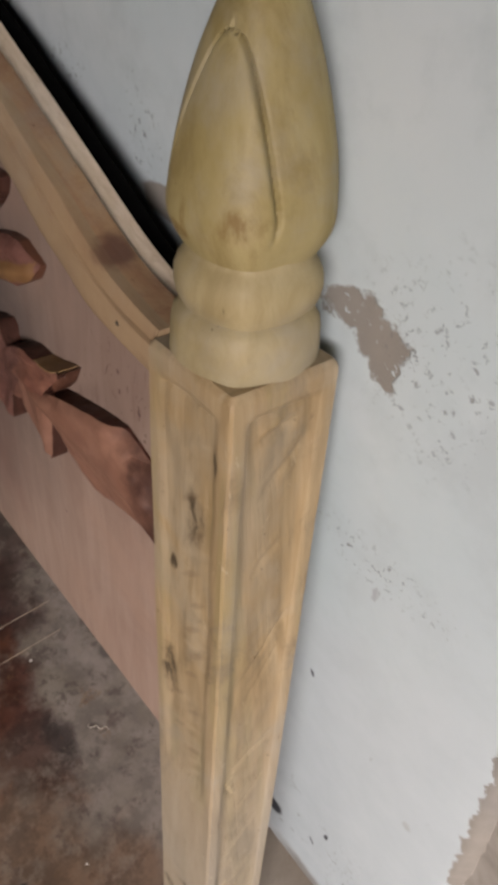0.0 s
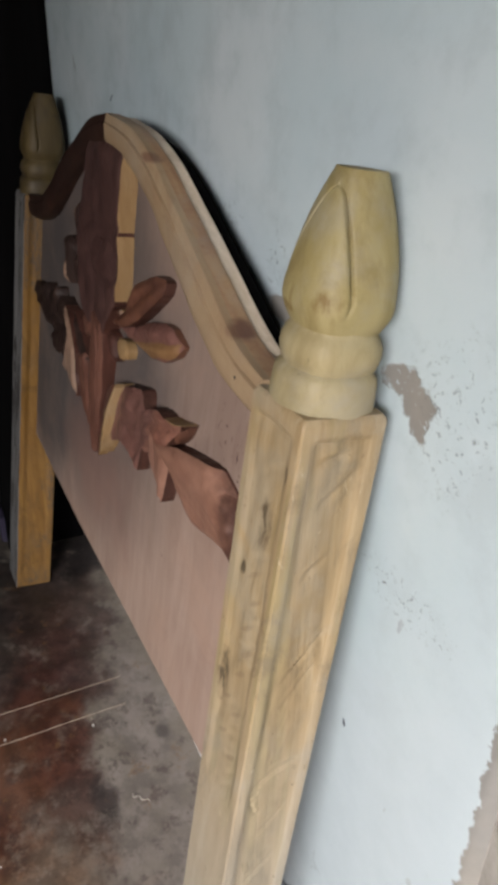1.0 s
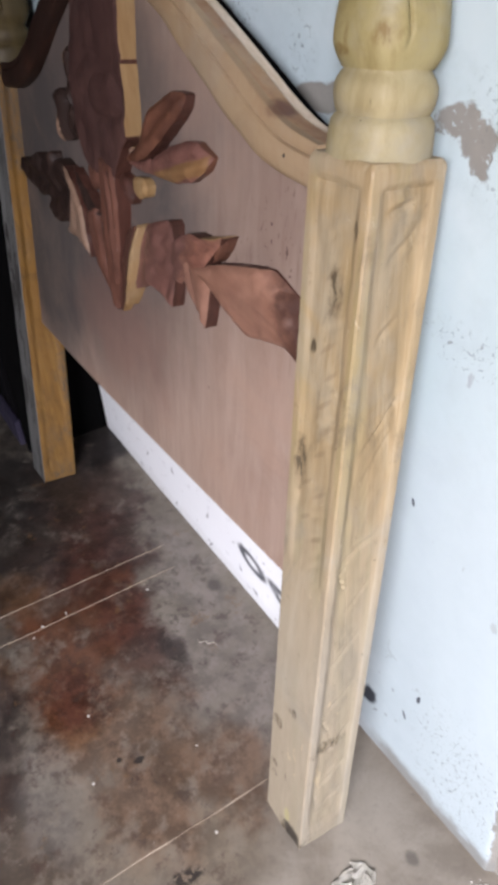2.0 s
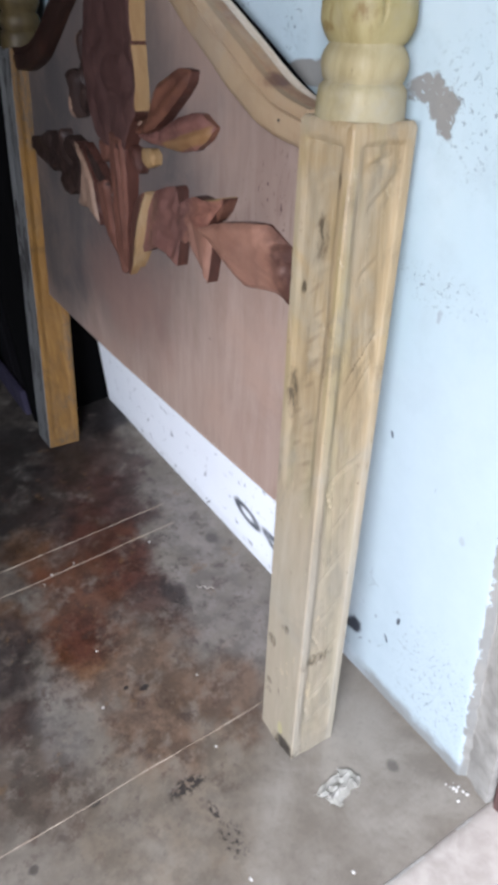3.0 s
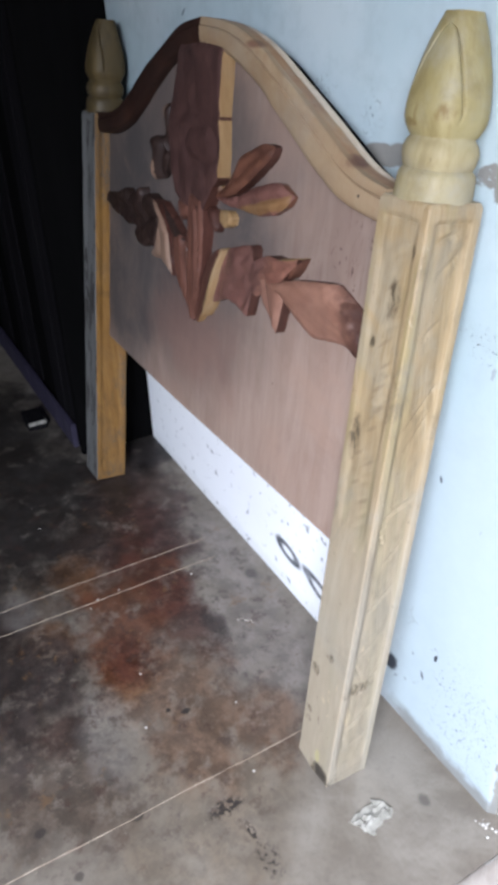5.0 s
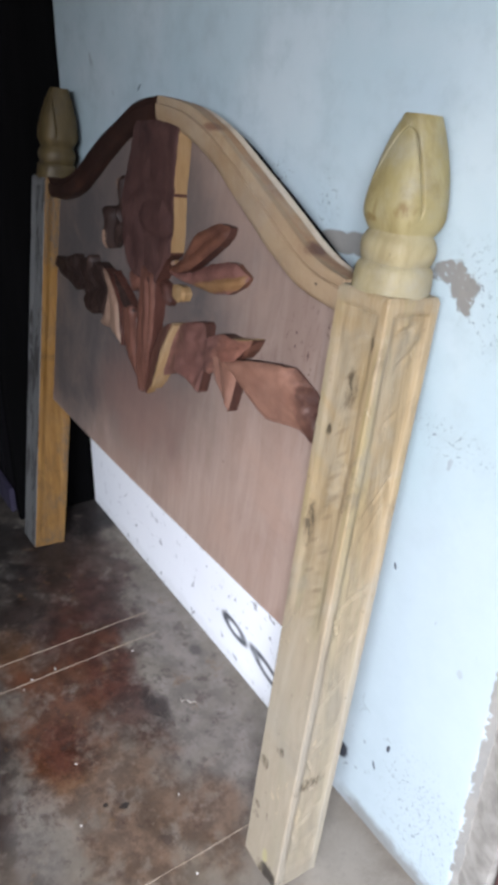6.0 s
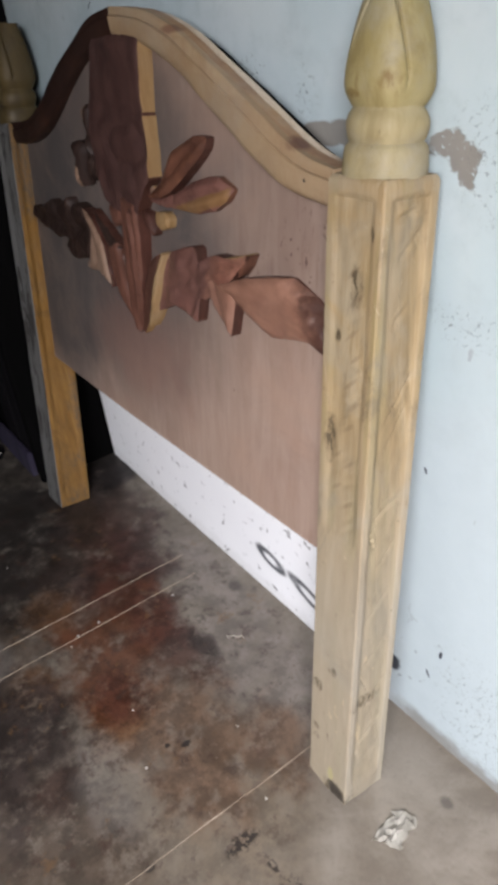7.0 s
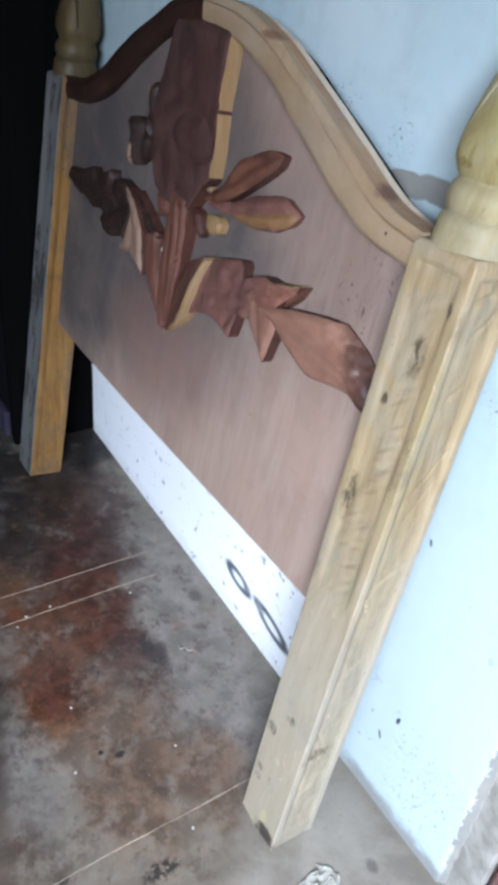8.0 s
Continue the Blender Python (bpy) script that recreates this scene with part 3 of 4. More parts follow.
def box(bm, low, high, bevel=0.0, mat=0):
    m = Matrix.Translation([(a + b) / 2 for a, b in zip(low, high)]) @ Matrix.Diagonal([b - a for a, b in zip(low, high)] + [1])
    made = bmesh.ops.create_cube(bm, size=1, matrix=m)
    faces = {f for v in made["verts"] for f in v.link_faces}
    for f in faces:
        f.material_index = mat
    if bevel:
        edges = {e for v in made["verts"] for e in v.link_edges}
        bmesh.ops.bevel(bm, geom=list(edges), offset=bevel, segments=2, affect="EDGES", clamp_overlap=True)
    return bm


def grid(bm, rows, closed=False, mats=None):
    """A skin over rows of points. closed: each row joins its own end."""
    vs = [[bm.verts.new(p) for p in row] for row in rows]
    for i in range(len(vs) - 1):
        n = len(vs[i])
        for j in range(n if closed else n - 1):
            k = (j + 1) % n
            f = bm.faces.new((vs[i][j], vs[i][k], vs[i + 1][k], vs[i + 1][j]))
            if mats:
                f.material_index = mats(i, j)
    return vs


def curve(points, n):
    """n points of a smooth curve through the points given."""
    p = [Vector(q) for q in points]
    p = [2 * p[0] - p[1], *p, 2 * p[-1] - p[-2]]
    out = []
    for i in range(n):
        s = i / (n - 1) * (len(p) - 3)
        k = min(int(s), len(p) - 4)
        t = s - k
        a, b, c, d = p[k:k + 4]
        out.append(0.5 * (2 * b + (c - a) * t + (2 * a - 5 * b + 4 * c - d) * t * t + (3 * b - a - 3 * c + d) * t ** 3))
    return out


def ease(x, a, b):
    t = min(1.0, max(0.0, (x - a) / (b - a)))
    return t * t * (3 - 2 * t)


def rnd(p, size, amount):
    return noise.noise(Vector(p) * size) * amount


# ---- the room ----
WALL_SLOPE = -0.018


def wall_y(x):
    return WALL_SLOPE * (x - 0.2)


def build_room():
    bm = bmesh.new()
    box(bm, (-3.4, -3.4, -0.12), (0.288, 0.3, 0.0))
    floor = thing("floor", bm, floor_mat, "stained grey concrete floor with red and brown dye soaked in", "floor", "structure", soft=False)
    # thin pale joints scratched across the screed
    for x0, y0, x1, y1 in ((-0.153, -0.20, -0.158, -2.4), (-0.903, -0.085, -0.918, -2.4), (-0.806, -0.10, -0.826, -2.4)):
        bm = bmesh.new()
        rows = []
        for i in range(90):
            t = i / 89
            x, y = x0 + (x1 - x0) * t, y0 + (y1 - y0) * t
            x += rnd((x, y, 3), 9, 0.003) + rnd((x, y, 9), 50, 0.0012)
            w = 0.0010 * (0.75 + rnd((x, y, 5), 30, 1.0))
            rows.append([(x - w, y, -0.001), (x - w * 0.6, y, 0.0012), (x + w * 0.6, y, 0.0012), (x + w, y, -0.001)])
        grid(bm, rows)
        part("joint", bm, joint_mat, floor, "thin pale joint line in the concrete")

    # the painted wall behind the headboard, its free end by the doorway worn and broken
    bm = bmesh.new()
    x0, x1, top = -1.585, 0.218, 2.7
    nx, nz = 72, 300
    front = []
    for i in range(nz + 1):
        z = top * i / nz
        row = []
        for j in range(nx + 1):
            t = j / nx
            ragged = 0.006 * noise.noise((0, 0, z * 14)) + 0.005 * noise.noise((3, 0, z * 45))
            end = x1 + 0.008 * ease(z, 0.2, 0.9) + ragged
            x = x0 + (end - x0) * (1 - (1 - t) ** 1.6)
            y = wall_y(x) + rnd((x, 0, z), 2.2, 0.0025) + rnd((x, 5, z), 9, 0.0008)
            y += 0.012 * max(0.0, (x - end + 0.012) / 0.012)
            row.append((x, y, z))
        front.append(row)
    grid(bm, front)
    back = [[(p[0], p[1] + 0.16, p[2]) for p in row] for row in front]
    grid(bm, back)
    for j in (0, nx):
        grid(bm, [[r[j] for r in front], [r[j] for r in back]], mats=lambda i, j: 1)
    grid(bm, [front[-1], back[-1]])
    bmesh.ops.remove_doubles(bm, verts=bm.verts, dist=1e-5)
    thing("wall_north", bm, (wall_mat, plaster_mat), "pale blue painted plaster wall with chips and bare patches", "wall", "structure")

    # doorway: plastered reveal, timber frame and screed threshold
    bm = bmesh.new()
    rows = []
    for i in range(90):
        z = 2.7 * i / 89
        e = rnd((1, 2, z), 12, 0.004) + rnd((7, 2, z), 40, 0.003)
        rows.append([(0.20, 0.12, z), (0.20, 0.016, z), (0.229 + e, 0.014 + e * 0.5, z), (0.25, 0.006 + e, z), (0.278 + e * 0.6, 0.003 + e, z), (0.286, 0.03, z), (0.286, 0.12, z)])
    grid(bm, rows, True)
    thing("wall_reveal", bm, plaster_mat, "rough grey plaster reveal beside the doorway", "wall", "structure")
    bm = bmesh.new()
    box(bm, (0.288, 0.004, 0.0), (0.40, 0.09, 2.7), 0.006)
    thing("door_frame", bm, frame_wood, "dark brown timber door frame post", "door frame", "structure", soft=False)
    bm = bmesh.new()
    rows = []
    for i in range(170):
        y = 0.02 - 3.42 * i / 169
        e = rnd((0, y, 0), 7, 0.004) + rnd((4, y, 0), 30, 0.0025)
        rows.append([(0.280 + e, y, -0.05), (0.281 + e, y, 0.001), (0.287 + e, y, 0.006 + e * 0.4), (0.300 + e, y, 0.008), (0.36, y, 0.010), (0.56, y, 0.008), (0.60, y, 0.0), (0.60, y, -0.05)])
    grid(bm, rows, mats=lambda i, j: 1 if j == 1 and noise.noise((i * 0.23, 3, 1)) > 0.0 else 0)
    thing("threshold", bm, (sill_mat, paint_mat), "pale worn screed threshold of the doorway", "threshold", "structure")

    # walls, ceiling and ground that close the place
    # unseen pier and lintel, placed to cut the light towards the upper left
    bm = bmesh.new()
    box(bm, (0.290, -3.4, 0.012), (0.48, -1.95, 2.8))
    box(bm, (0.290, -1.95, 1.93), (0.48, 0.002, 2.8))
    thing("wall_east", bm, room_mat, "unseen plastered pier and lintel added to shape the entrance light", "wall", "structure", soft=False)
    # unseen slab outside, added to keep the lamp off the upper wall
    bm = bmesh.new()
    box(bm, (0.482, -3.4, 1.94), (1.45, 0.6, 1.96))
    thing("eave", bm, ceiling_mat, "unseen flat slab added over the entrance to cut the light", "eave", "structure", soft=False)
    bm = bmesh.new()
    box(bm, (-3.4, -3.56, 0.0), (0.48, -3.40, 2.7))
    thing("wall_south", bm, room_mat, "plain dim plaster wall", "wall", "structure", soft=False)
    bm = bmesh.new()
    box(bm, (-3.56, -3.56, 0.0), (-3.40, 0.3, 2.7))
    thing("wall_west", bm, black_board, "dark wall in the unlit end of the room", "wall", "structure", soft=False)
    bm = bmesh.new()
    box(bm, (-3.56, -3.56, 2.70), (0.288, 0.46, 2.80))
    thing("ceiling", bm, ceiling_mat, "dark ceiling", "ceiling", "structure", soft=False)
    bm = bmesh.new()
    box(bm, (0.604, -300, -0.25), (300, 300, -0.06))
    thing("ground", bm, earth_mat, "dry bare earth outside the door", "ground", "structure", soft=False)


build_room()


# ---- dark boarding beyond the far post ----
def build_boarding():
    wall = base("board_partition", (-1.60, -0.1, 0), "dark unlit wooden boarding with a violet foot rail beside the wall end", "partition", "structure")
    # black side board added where there is only darkness beside the wall's end
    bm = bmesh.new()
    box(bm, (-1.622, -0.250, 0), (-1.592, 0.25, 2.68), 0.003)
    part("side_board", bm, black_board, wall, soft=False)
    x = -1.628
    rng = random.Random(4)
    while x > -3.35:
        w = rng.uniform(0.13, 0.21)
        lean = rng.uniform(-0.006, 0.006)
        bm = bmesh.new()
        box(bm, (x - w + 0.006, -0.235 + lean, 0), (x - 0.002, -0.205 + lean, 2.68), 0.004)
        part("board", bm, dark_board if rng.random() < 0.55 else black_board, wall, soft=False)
        x -= w
    bm = bmesh.new()
    box(bm, (-3.35, -0.262, 0.0), (-1.66, -0.242, 0.10), 0.004)
    part("foot_rail", bm, violet_board, wall, "violet painted foot rail", soft=False)


build_boarding()


# ---- the headboard: it leans against the wall; (across, depth, up) from the near post's front corner ----
LEAN, YAW = radians(6.6), 0.0107
FOOT = Vector((0.0, -0.253, 0.011))
ACROSS = Vector((1, YAW, 0)).normalized()
FLAT = Vector((-YAW, 1, 0)).normalized()
DEPTH = FLAT * math.cos(LEAN) - Vector((0, 0, math.sin(LEAN)))
UPWARD = FLAT * math.sin(LEAN) + Vector((0, 0, math.cos(LEAN)))
PANEL = 0.048


def B(u, v, w):
    """A point of the headboard; its far end leans back a little more, to the wall."""
    sag = min(1.0, max(0.0, (-u - 0.85) / 0.55)) ** 1.3
    return FOOT + ACROSS * u + DEPTH * v + UPWARD * w + FLAT * (0.020 * w * sag)


POST_W, POST_D, POST_H = 0.107, 0.105, 1.186
NOTCH = 1.163


# chisel strokes in the hollows: height, rise across the face, start and end across it
STROKES = (
    ((1.10, 0.020, -0.2, 0.5), (1.05, 0.016, -0.1, 0.6), (0.99, 0.022, -0.1, 0.6), (0.92, 0.018, 0.0, 0.6), (0.86, 0.020, -0.2, 0.6), (0.835, 0.018, 0.1, 0.6),
     (0.75, 0.024, -0.5, 0.1), (0.72, 0.02, 0.0, 0.6), (0.68, 0.022, -0.1, 0.55), (0.655, 0.02, 0.1, 0.55), (0.63, 0.022, 0.0, 0.5)),
    ((1.135, 0.010, -0.4, 0.3), (1.085, 0.030, -0.2, 0.5), (0.985, 0.030, -0.3, 0.2), (0.835, 0.070, -0.35, 0.62), (0.795, 0.060, -0.2, 0.55), (0.665, 0.035, -0.45, 0.6),
     (0.655, -0.05, -0.62, -0.3), (0.560, 0.045, -0.3, 0.5), (0.455, 0.05, -0.5, 0.45), (0.355, 0.04, -0.4, 0.5), (0.345, -0.05, -0.62, -0.2), (0.250, 0.045, -0.2, 0.6),
     (0.155, 0.040, -0.45, 0.55), (0.150, -0.05, -0.62, -0.3), (0.085, 0.035, -0.4, 0.5)),
)


def post_points(w, near, recess_front_from, per=28):
    """One ring of the square post, with hollowed faces, in the order front, right, back, left."""
    ring = []
    chamfer = 0.0008
    foot = 1 - ease(w, 0.0, 0.05)
    top = ease(w, POST_H - 0.008, POST_H)
    grow = -0.004 * top ** 2
    for side in range(4):
        for k in range(per):
            c = -1 + 2 * (k + 0.5) / per
            half, off = (POST_W / 2, POST_D / 2) if side % 2 == 0 else (POST_D / 2, POST_W / 2)
            a = c * half
            d = off
            corner = half - abs(a)
            if corner < chamfer:
                d -= (chamfer - corner) * 0.45
            start = recess_front_from if side == 0 else 0.03
            inside = ease(w, start, start + 0.05) * (1 - ease(w + 0.006 * c * c, NOTCH - 0.004, NOTCH + 0.003))
            inner = 0.66 + 0.03 * noise.noise((side * 4 + 9, w * 6, 1 if c > 0 else 5))
            flute = 1 - ease(abs(c), inner - 0.10, inner + 0.09)
            d -= inside * (0.0030 if side == 0 else 0.0046) * flute
            d -= 0.0013 * flute * math.exp(-((w + 0.006 * c * c - NOTCH + 0.003) / 0.0026) ** 2)
            chip = noise.noise((side * 7 + c * 1.6, w * 14, 0.3)) * 0.0022 + noise.noise((side * 5 + c * 3.5, w * 45, 1.3)) * 0.0010
            d += chip * (0.25 + 0.9 * inside * flute)
            if side == 1:
                # a second, fainter line beside the corner
                d -= 0.0012 * inside * math.exp(-((c + 0.46 + 0.06 * noise.noise((2, w * 5, 8))) / 0.05) ** 2)
            if side < 2 and near:
                for mark, rise, c0, c1 in STROKES[side]:
                    away = w - mark - rise * (c - c0) / (c1 - c0) + 0.004 * noise.noise((side, c * 3, mark * 50))
                    if abs(away) < 0.014:
                        deep = math.exp(-(away / 0.0046) ** 2) - 0.55 * math.exp(-((away - 0.008) / 0.005) ** 2)
                        d -= (0.5 if side == 0 else 1.7) * (0.0015 + 0.0022 * noise.noise((mark * 40, side, c * 2))) * inside * deep * ease(c, c0 - 0.1, c0 + 0.15) * (1 - ease(c, c1 - 0.1, c1 + 0.08))
            d += grow
            a *= 1 + grow / half
            d -= foot * 0.004 * abs(noise.noise((side * 3 + c, w * 40, 4)))
            if side == 0:
                q = (a, -d)
            elif side == 1:
                q = (d, a)
            elif side == 2:
                q = (-a, d)
            else:
                q = (-d, -a)
            ring.append(q)
    return ring


def build_post(name, u_right, parent, near):
    bm = bmesh.new()
    cu, cv = u_right - POST_W / 2, POST_D / 2
    levels = [POST_H * i / 300 for i in range(301)]
    rows = []
    per = 28
    for w in levels:
        pts = []
        for i, (a, d) in enumerate(post_points(w, near, 0.60 if near else 0.10)):
            lift = 0.0
            if w < 0.07 and near:
                # the front corner of the foot is chipped away on its inner side
                lift = 0.030 * max(0.0, (-a / POST_W - 0.12)) * max(0.0, -d / POST_D) * 2 * (1 - w / 0.07)
            sway = 0.0018 * noise.noise((u_right * 3, 0, w * 3))
            pts.append(B(cu + a + sway, cv + d, w + lift))
        rows.append(pts)

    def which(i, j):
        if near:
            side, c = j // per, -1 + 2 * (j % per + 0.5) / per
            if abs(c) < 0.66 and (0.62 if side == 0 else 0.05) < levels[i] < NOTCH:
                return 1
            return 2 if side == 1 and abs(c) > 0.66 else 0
        return 1 if j // per == 1 else (2 if j // per == 0 else 0)

    vs = grid(bm, rows, True, which)
    for ring in (vs[0], vs[-1]):
        bm.faces.new(ring)
    mats = (pale_wood, hollow_wood, lit_edge_wood) if near else (pale_wood, orange_wood, flaky_wood)
    label = "square pale yellow post with hollowed faces and chisel marks" if near else "square post with an orange stained inner face and grey front"
    post = part("post", bm, mats, parent, label)

    # turned neck, ring and a bud carved with petals
    profile = [(1.180, 0.0500), (1.186, 0.0512), (1.200, 0.0512), (1.212, 0.0505), (1.219, 0.0493), (1.2235, 0.0462), (1.226, 0.0438), (1.229, 0.0455),
               (1.236, 0.0493), (1.244, 0.0508), (1.252, 0.0504), (1.259, 0.0478), (1.264, 0.0442), (1.267, 0.0424), (1.270, 0.0420)]
    bm = bmesh.new()
    rows = []
    n = 64
    for w, r in profile:
        ring = []
        for j in range(n):
            t = 2 * math.pi * j / n
            e = 5.0 if w < 1.233 else 3.2
            squared = (abs(math.cos(t)) ** e + abs(math.sin(t)) ** e) ** (-1 / e)
            rr = r * (1 + (squared - 1) * 0.45) + noise.noise((math.cos(t) * 2, math.sin(t) * 2, w * 30 + u_right)) * 0.0012
            ring.append(B(cu + math.cos(t) * rr, cv + math.sin(t) * rr, w))
        rows.append(ring)
    vs = grid(bm, rows, True)
    bm.faces.new(vs[0])
    bm.faces.new(vs[-1])
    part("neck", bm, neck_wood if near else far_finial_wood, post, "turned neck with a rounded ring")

    bm = bmesh.new()
    rows = []
    for i in range(91):
        s = i / 90
        w = 1.268 + 0.150 * s
        r = 0.0418 + 0.0095 * math.sin(min(1.0, s / 0.17) * math.pi / 2)
        r -= 0.0285 * max(0.0, (s - 0.17) / 0.83) ** 1.75
        ring = []
        for j in range(224):
            t = 2 * math.pi * j / 224
            squared = (abs(math.cos(t)) ** 4 + abs(math.sin(t)) ** 4) ** (-1 / 4)
            rr = r * (1 + (squared - 1) * 0.60)
            # a wide pointed petal on the front and the back, edged by a cut line
            turn = (t + math.pi / 2 - 0.26 + math.pi / 2) % math.pi - math.pi / 2
            reach = 1.05 * max(0.0, 1 - s / 0.88) ** 0.36 * (0.75 + 0.25 * ease(s, 0.0, 0.25))
            gap = abs(turn) - reach
            cut = math.exp(-(gap / 0.038) ** 2) * ease(s, 0.10, 0.3) * (1 - ease(s, 0.86, 0.93))
            rr -= 0.0058 * cut
            rr += 0.0013 * (1 - ease(gap, -0.10, 0.0)) * ease(s, 0.05, 0.2)
            rr += noise.noise((math.cos(t) * 1.5, math.sin(t) * 1.5, w * 18 + u_right)) * 0.0012
            ring.append(B(cu + math.cos(t) * rr, cv + math.sin(t) * rr, w))
        rows.append(ring)
    vs = grid(bm, rows, True)
    bm.faces.new(vs[0])
    bm.faces.new(vs[-1])
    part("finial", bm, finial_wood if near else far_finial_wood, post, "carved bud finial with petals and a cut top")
    return post


def rail_half(outer, inner, v0, v1, v_back, mats, parent, label):
    """A shaped rail on the panel, between an upper and a lower edge; worn edges and a small step along the top."""
    n = 70
    a, b = curve([(*p, 0) for p in outer], n), curve([(*p, 0) for p in inner], n)
    bm = bmesh.new()
    rows = []
    for i in range(n):
        t = i / (n - 1)
        v = v0 + (v1 - v0) * t
        p, q = a[i], b[i]
        line = []
        for k, dv in ((0.0, v_back), (0.0, v + 0.014), (0.02, v + 0.004), (0.10, v + 0.0025), (0.27, v + 0.0022), (0.30, v + 0.0045), (0.33, v), (0.55, v + 0.0006), (0.80, v + 0.002), (0.93, v + 0.006), (1.0, v + 0.013), (1.0, v_back)):
            m = p.lerp(q, k)
            wob = rnd((m.x, m.y, k), 18, 0.0016)
            line.append(B(m.x, dv + (wob if 0 < k < 1 else 0), m.y + (wob if k in (0.0, 1.0) else 0)))
        rows.append(line)
    vs = grid(bm, rows, True, lambda i, j: 1 if j in (0,) else 0)
    bm.faces.new(vs[0])
    bm.faces.new(vs[-1])
    return part("rail", bm, mats, parent, label)


RIGHT_OUTER = [(-0.750, 1.418), (-0.680, 1.413), (-0.606, 1.402), (-0.516, 1.373), (-0.419, 1.326), (-0.358, 1.296), (-0.287, 1.259), (-0.220, 1.224), (-0.163, 1.202), (-0.104, 1.191)]
RIGHT_INNER = [(-0.750, 1.367), (-0.690, 1.361), (-0.637, 1.351), (-0.578, 1.332), (-0.507, 1.303), (-0.447, 1.269), (-0.377, 1.229), (-0.300, 1.187), (-0.219, 1.153), (-0.104, 1.135)]
LEFT_OUTER = [(-0.750, 1.418), (-0.845, 1.403), (-0.945, 1.360), (-1.030, 1.320), (-1.100, 1.283), (-1.175, 1.238), (-1.250, 1.208), (-1.330, 1.194), (-1.405, 1.190)]
LEFT_INNER = [(-0.750, 1.367), (-0.855, 1.348), (-0.935, 1.316), (-1.010, 1.276), (-1.085, 1.230), (-1.180, 1.178), (-1.280, 1.148), (-1.345, 1.140), (-1.405, 1.137)]


def relief(name, spine, widths, lift, parent, mats, label="", crease=0.004, dome=0.008, tilt=0.0, side=None, root=PANEL, n=34, m=16):
    """A carved piece on the panel: a spine (across, up), half widths along it, heights above the panel along it.
    mats: the face's and the sides' material. side: the one edge (1 or -1) that takes the second material; None: both."""
    line = curve([(*p, 0) for p in spine], n)
    wide = curve([(w, 0, 0) for w in widths], n)
    high = curve([(h, 0, 0) for h in lift], n)
    bm = bmesh.new()
    rows = []
    for i in range(n):
        p = line[i]
        d = (line[min(i + 1, n - 1)] - line[max(i - 1, 0)]).normalized()
        nrm = Vector((-d.y, d.x, 0))
        w, h = max(0.0006, wide[i].x), max(0.003, high[i].x)
        row = []
        for k in range(m + 1):
            c = -1 + 2 * k / m
            q = p + nrm * (c * w)
            rise = h - dome * abs(c) ** 4.5 - crease * math.exp(-(c / 0.16) ** 2) + tilt * c
            rise += rnd((q.x, q.y, 2), 22, 0.0032) + rnd((q.x, q.y, 6), 70, 0.0012) + 0.0009 * math.sin(c * 9 + rnd((q.x, q.y, 1), 12, 2.0)) * min(1.0, w / 0.03)
            row.append((q.x + rnd((q.x, q.y, 8), 40, 0.0012), root - max(0.002, rise), q.y))
        first, last = row[0], row[-1]
        row = [(first[0], root + 0.002, first[2]), first, *row[1:-1], last, (last[0], root + 0.002, last[2])]
        rows.append([B(x, v, z) for x, v, z in row])
    top = m + 2

    def which(i, j):
        if j == 0:
            return 1 if side in (None, -1) else 0
        if j == top - 1:
            return 1 if side in (None, 1) else 0
        return 0

    vs = grid(bm, rows, False, which)
    for ring in (vs[0], vs[-1]):
        bm.faces.new(ring)
    return part(name, bm, mats, parent, label)


def to_line(points, line):
    """How far each point (across, up) lies from a chain of segments."""
    best = np.full(len(points), 9.0)
    for p, q in zip(line[:-1], line[1:]):
        p, d = np.array(p), np.array(q) - np.array(p)
        t = np.clip(((points - p) @ d) / max(d @ d, 1e-12), 0, 1)
        best = np.minimum(best, np.linalg.norm(points - p - t[:, None] * d, axis=1))
    return best


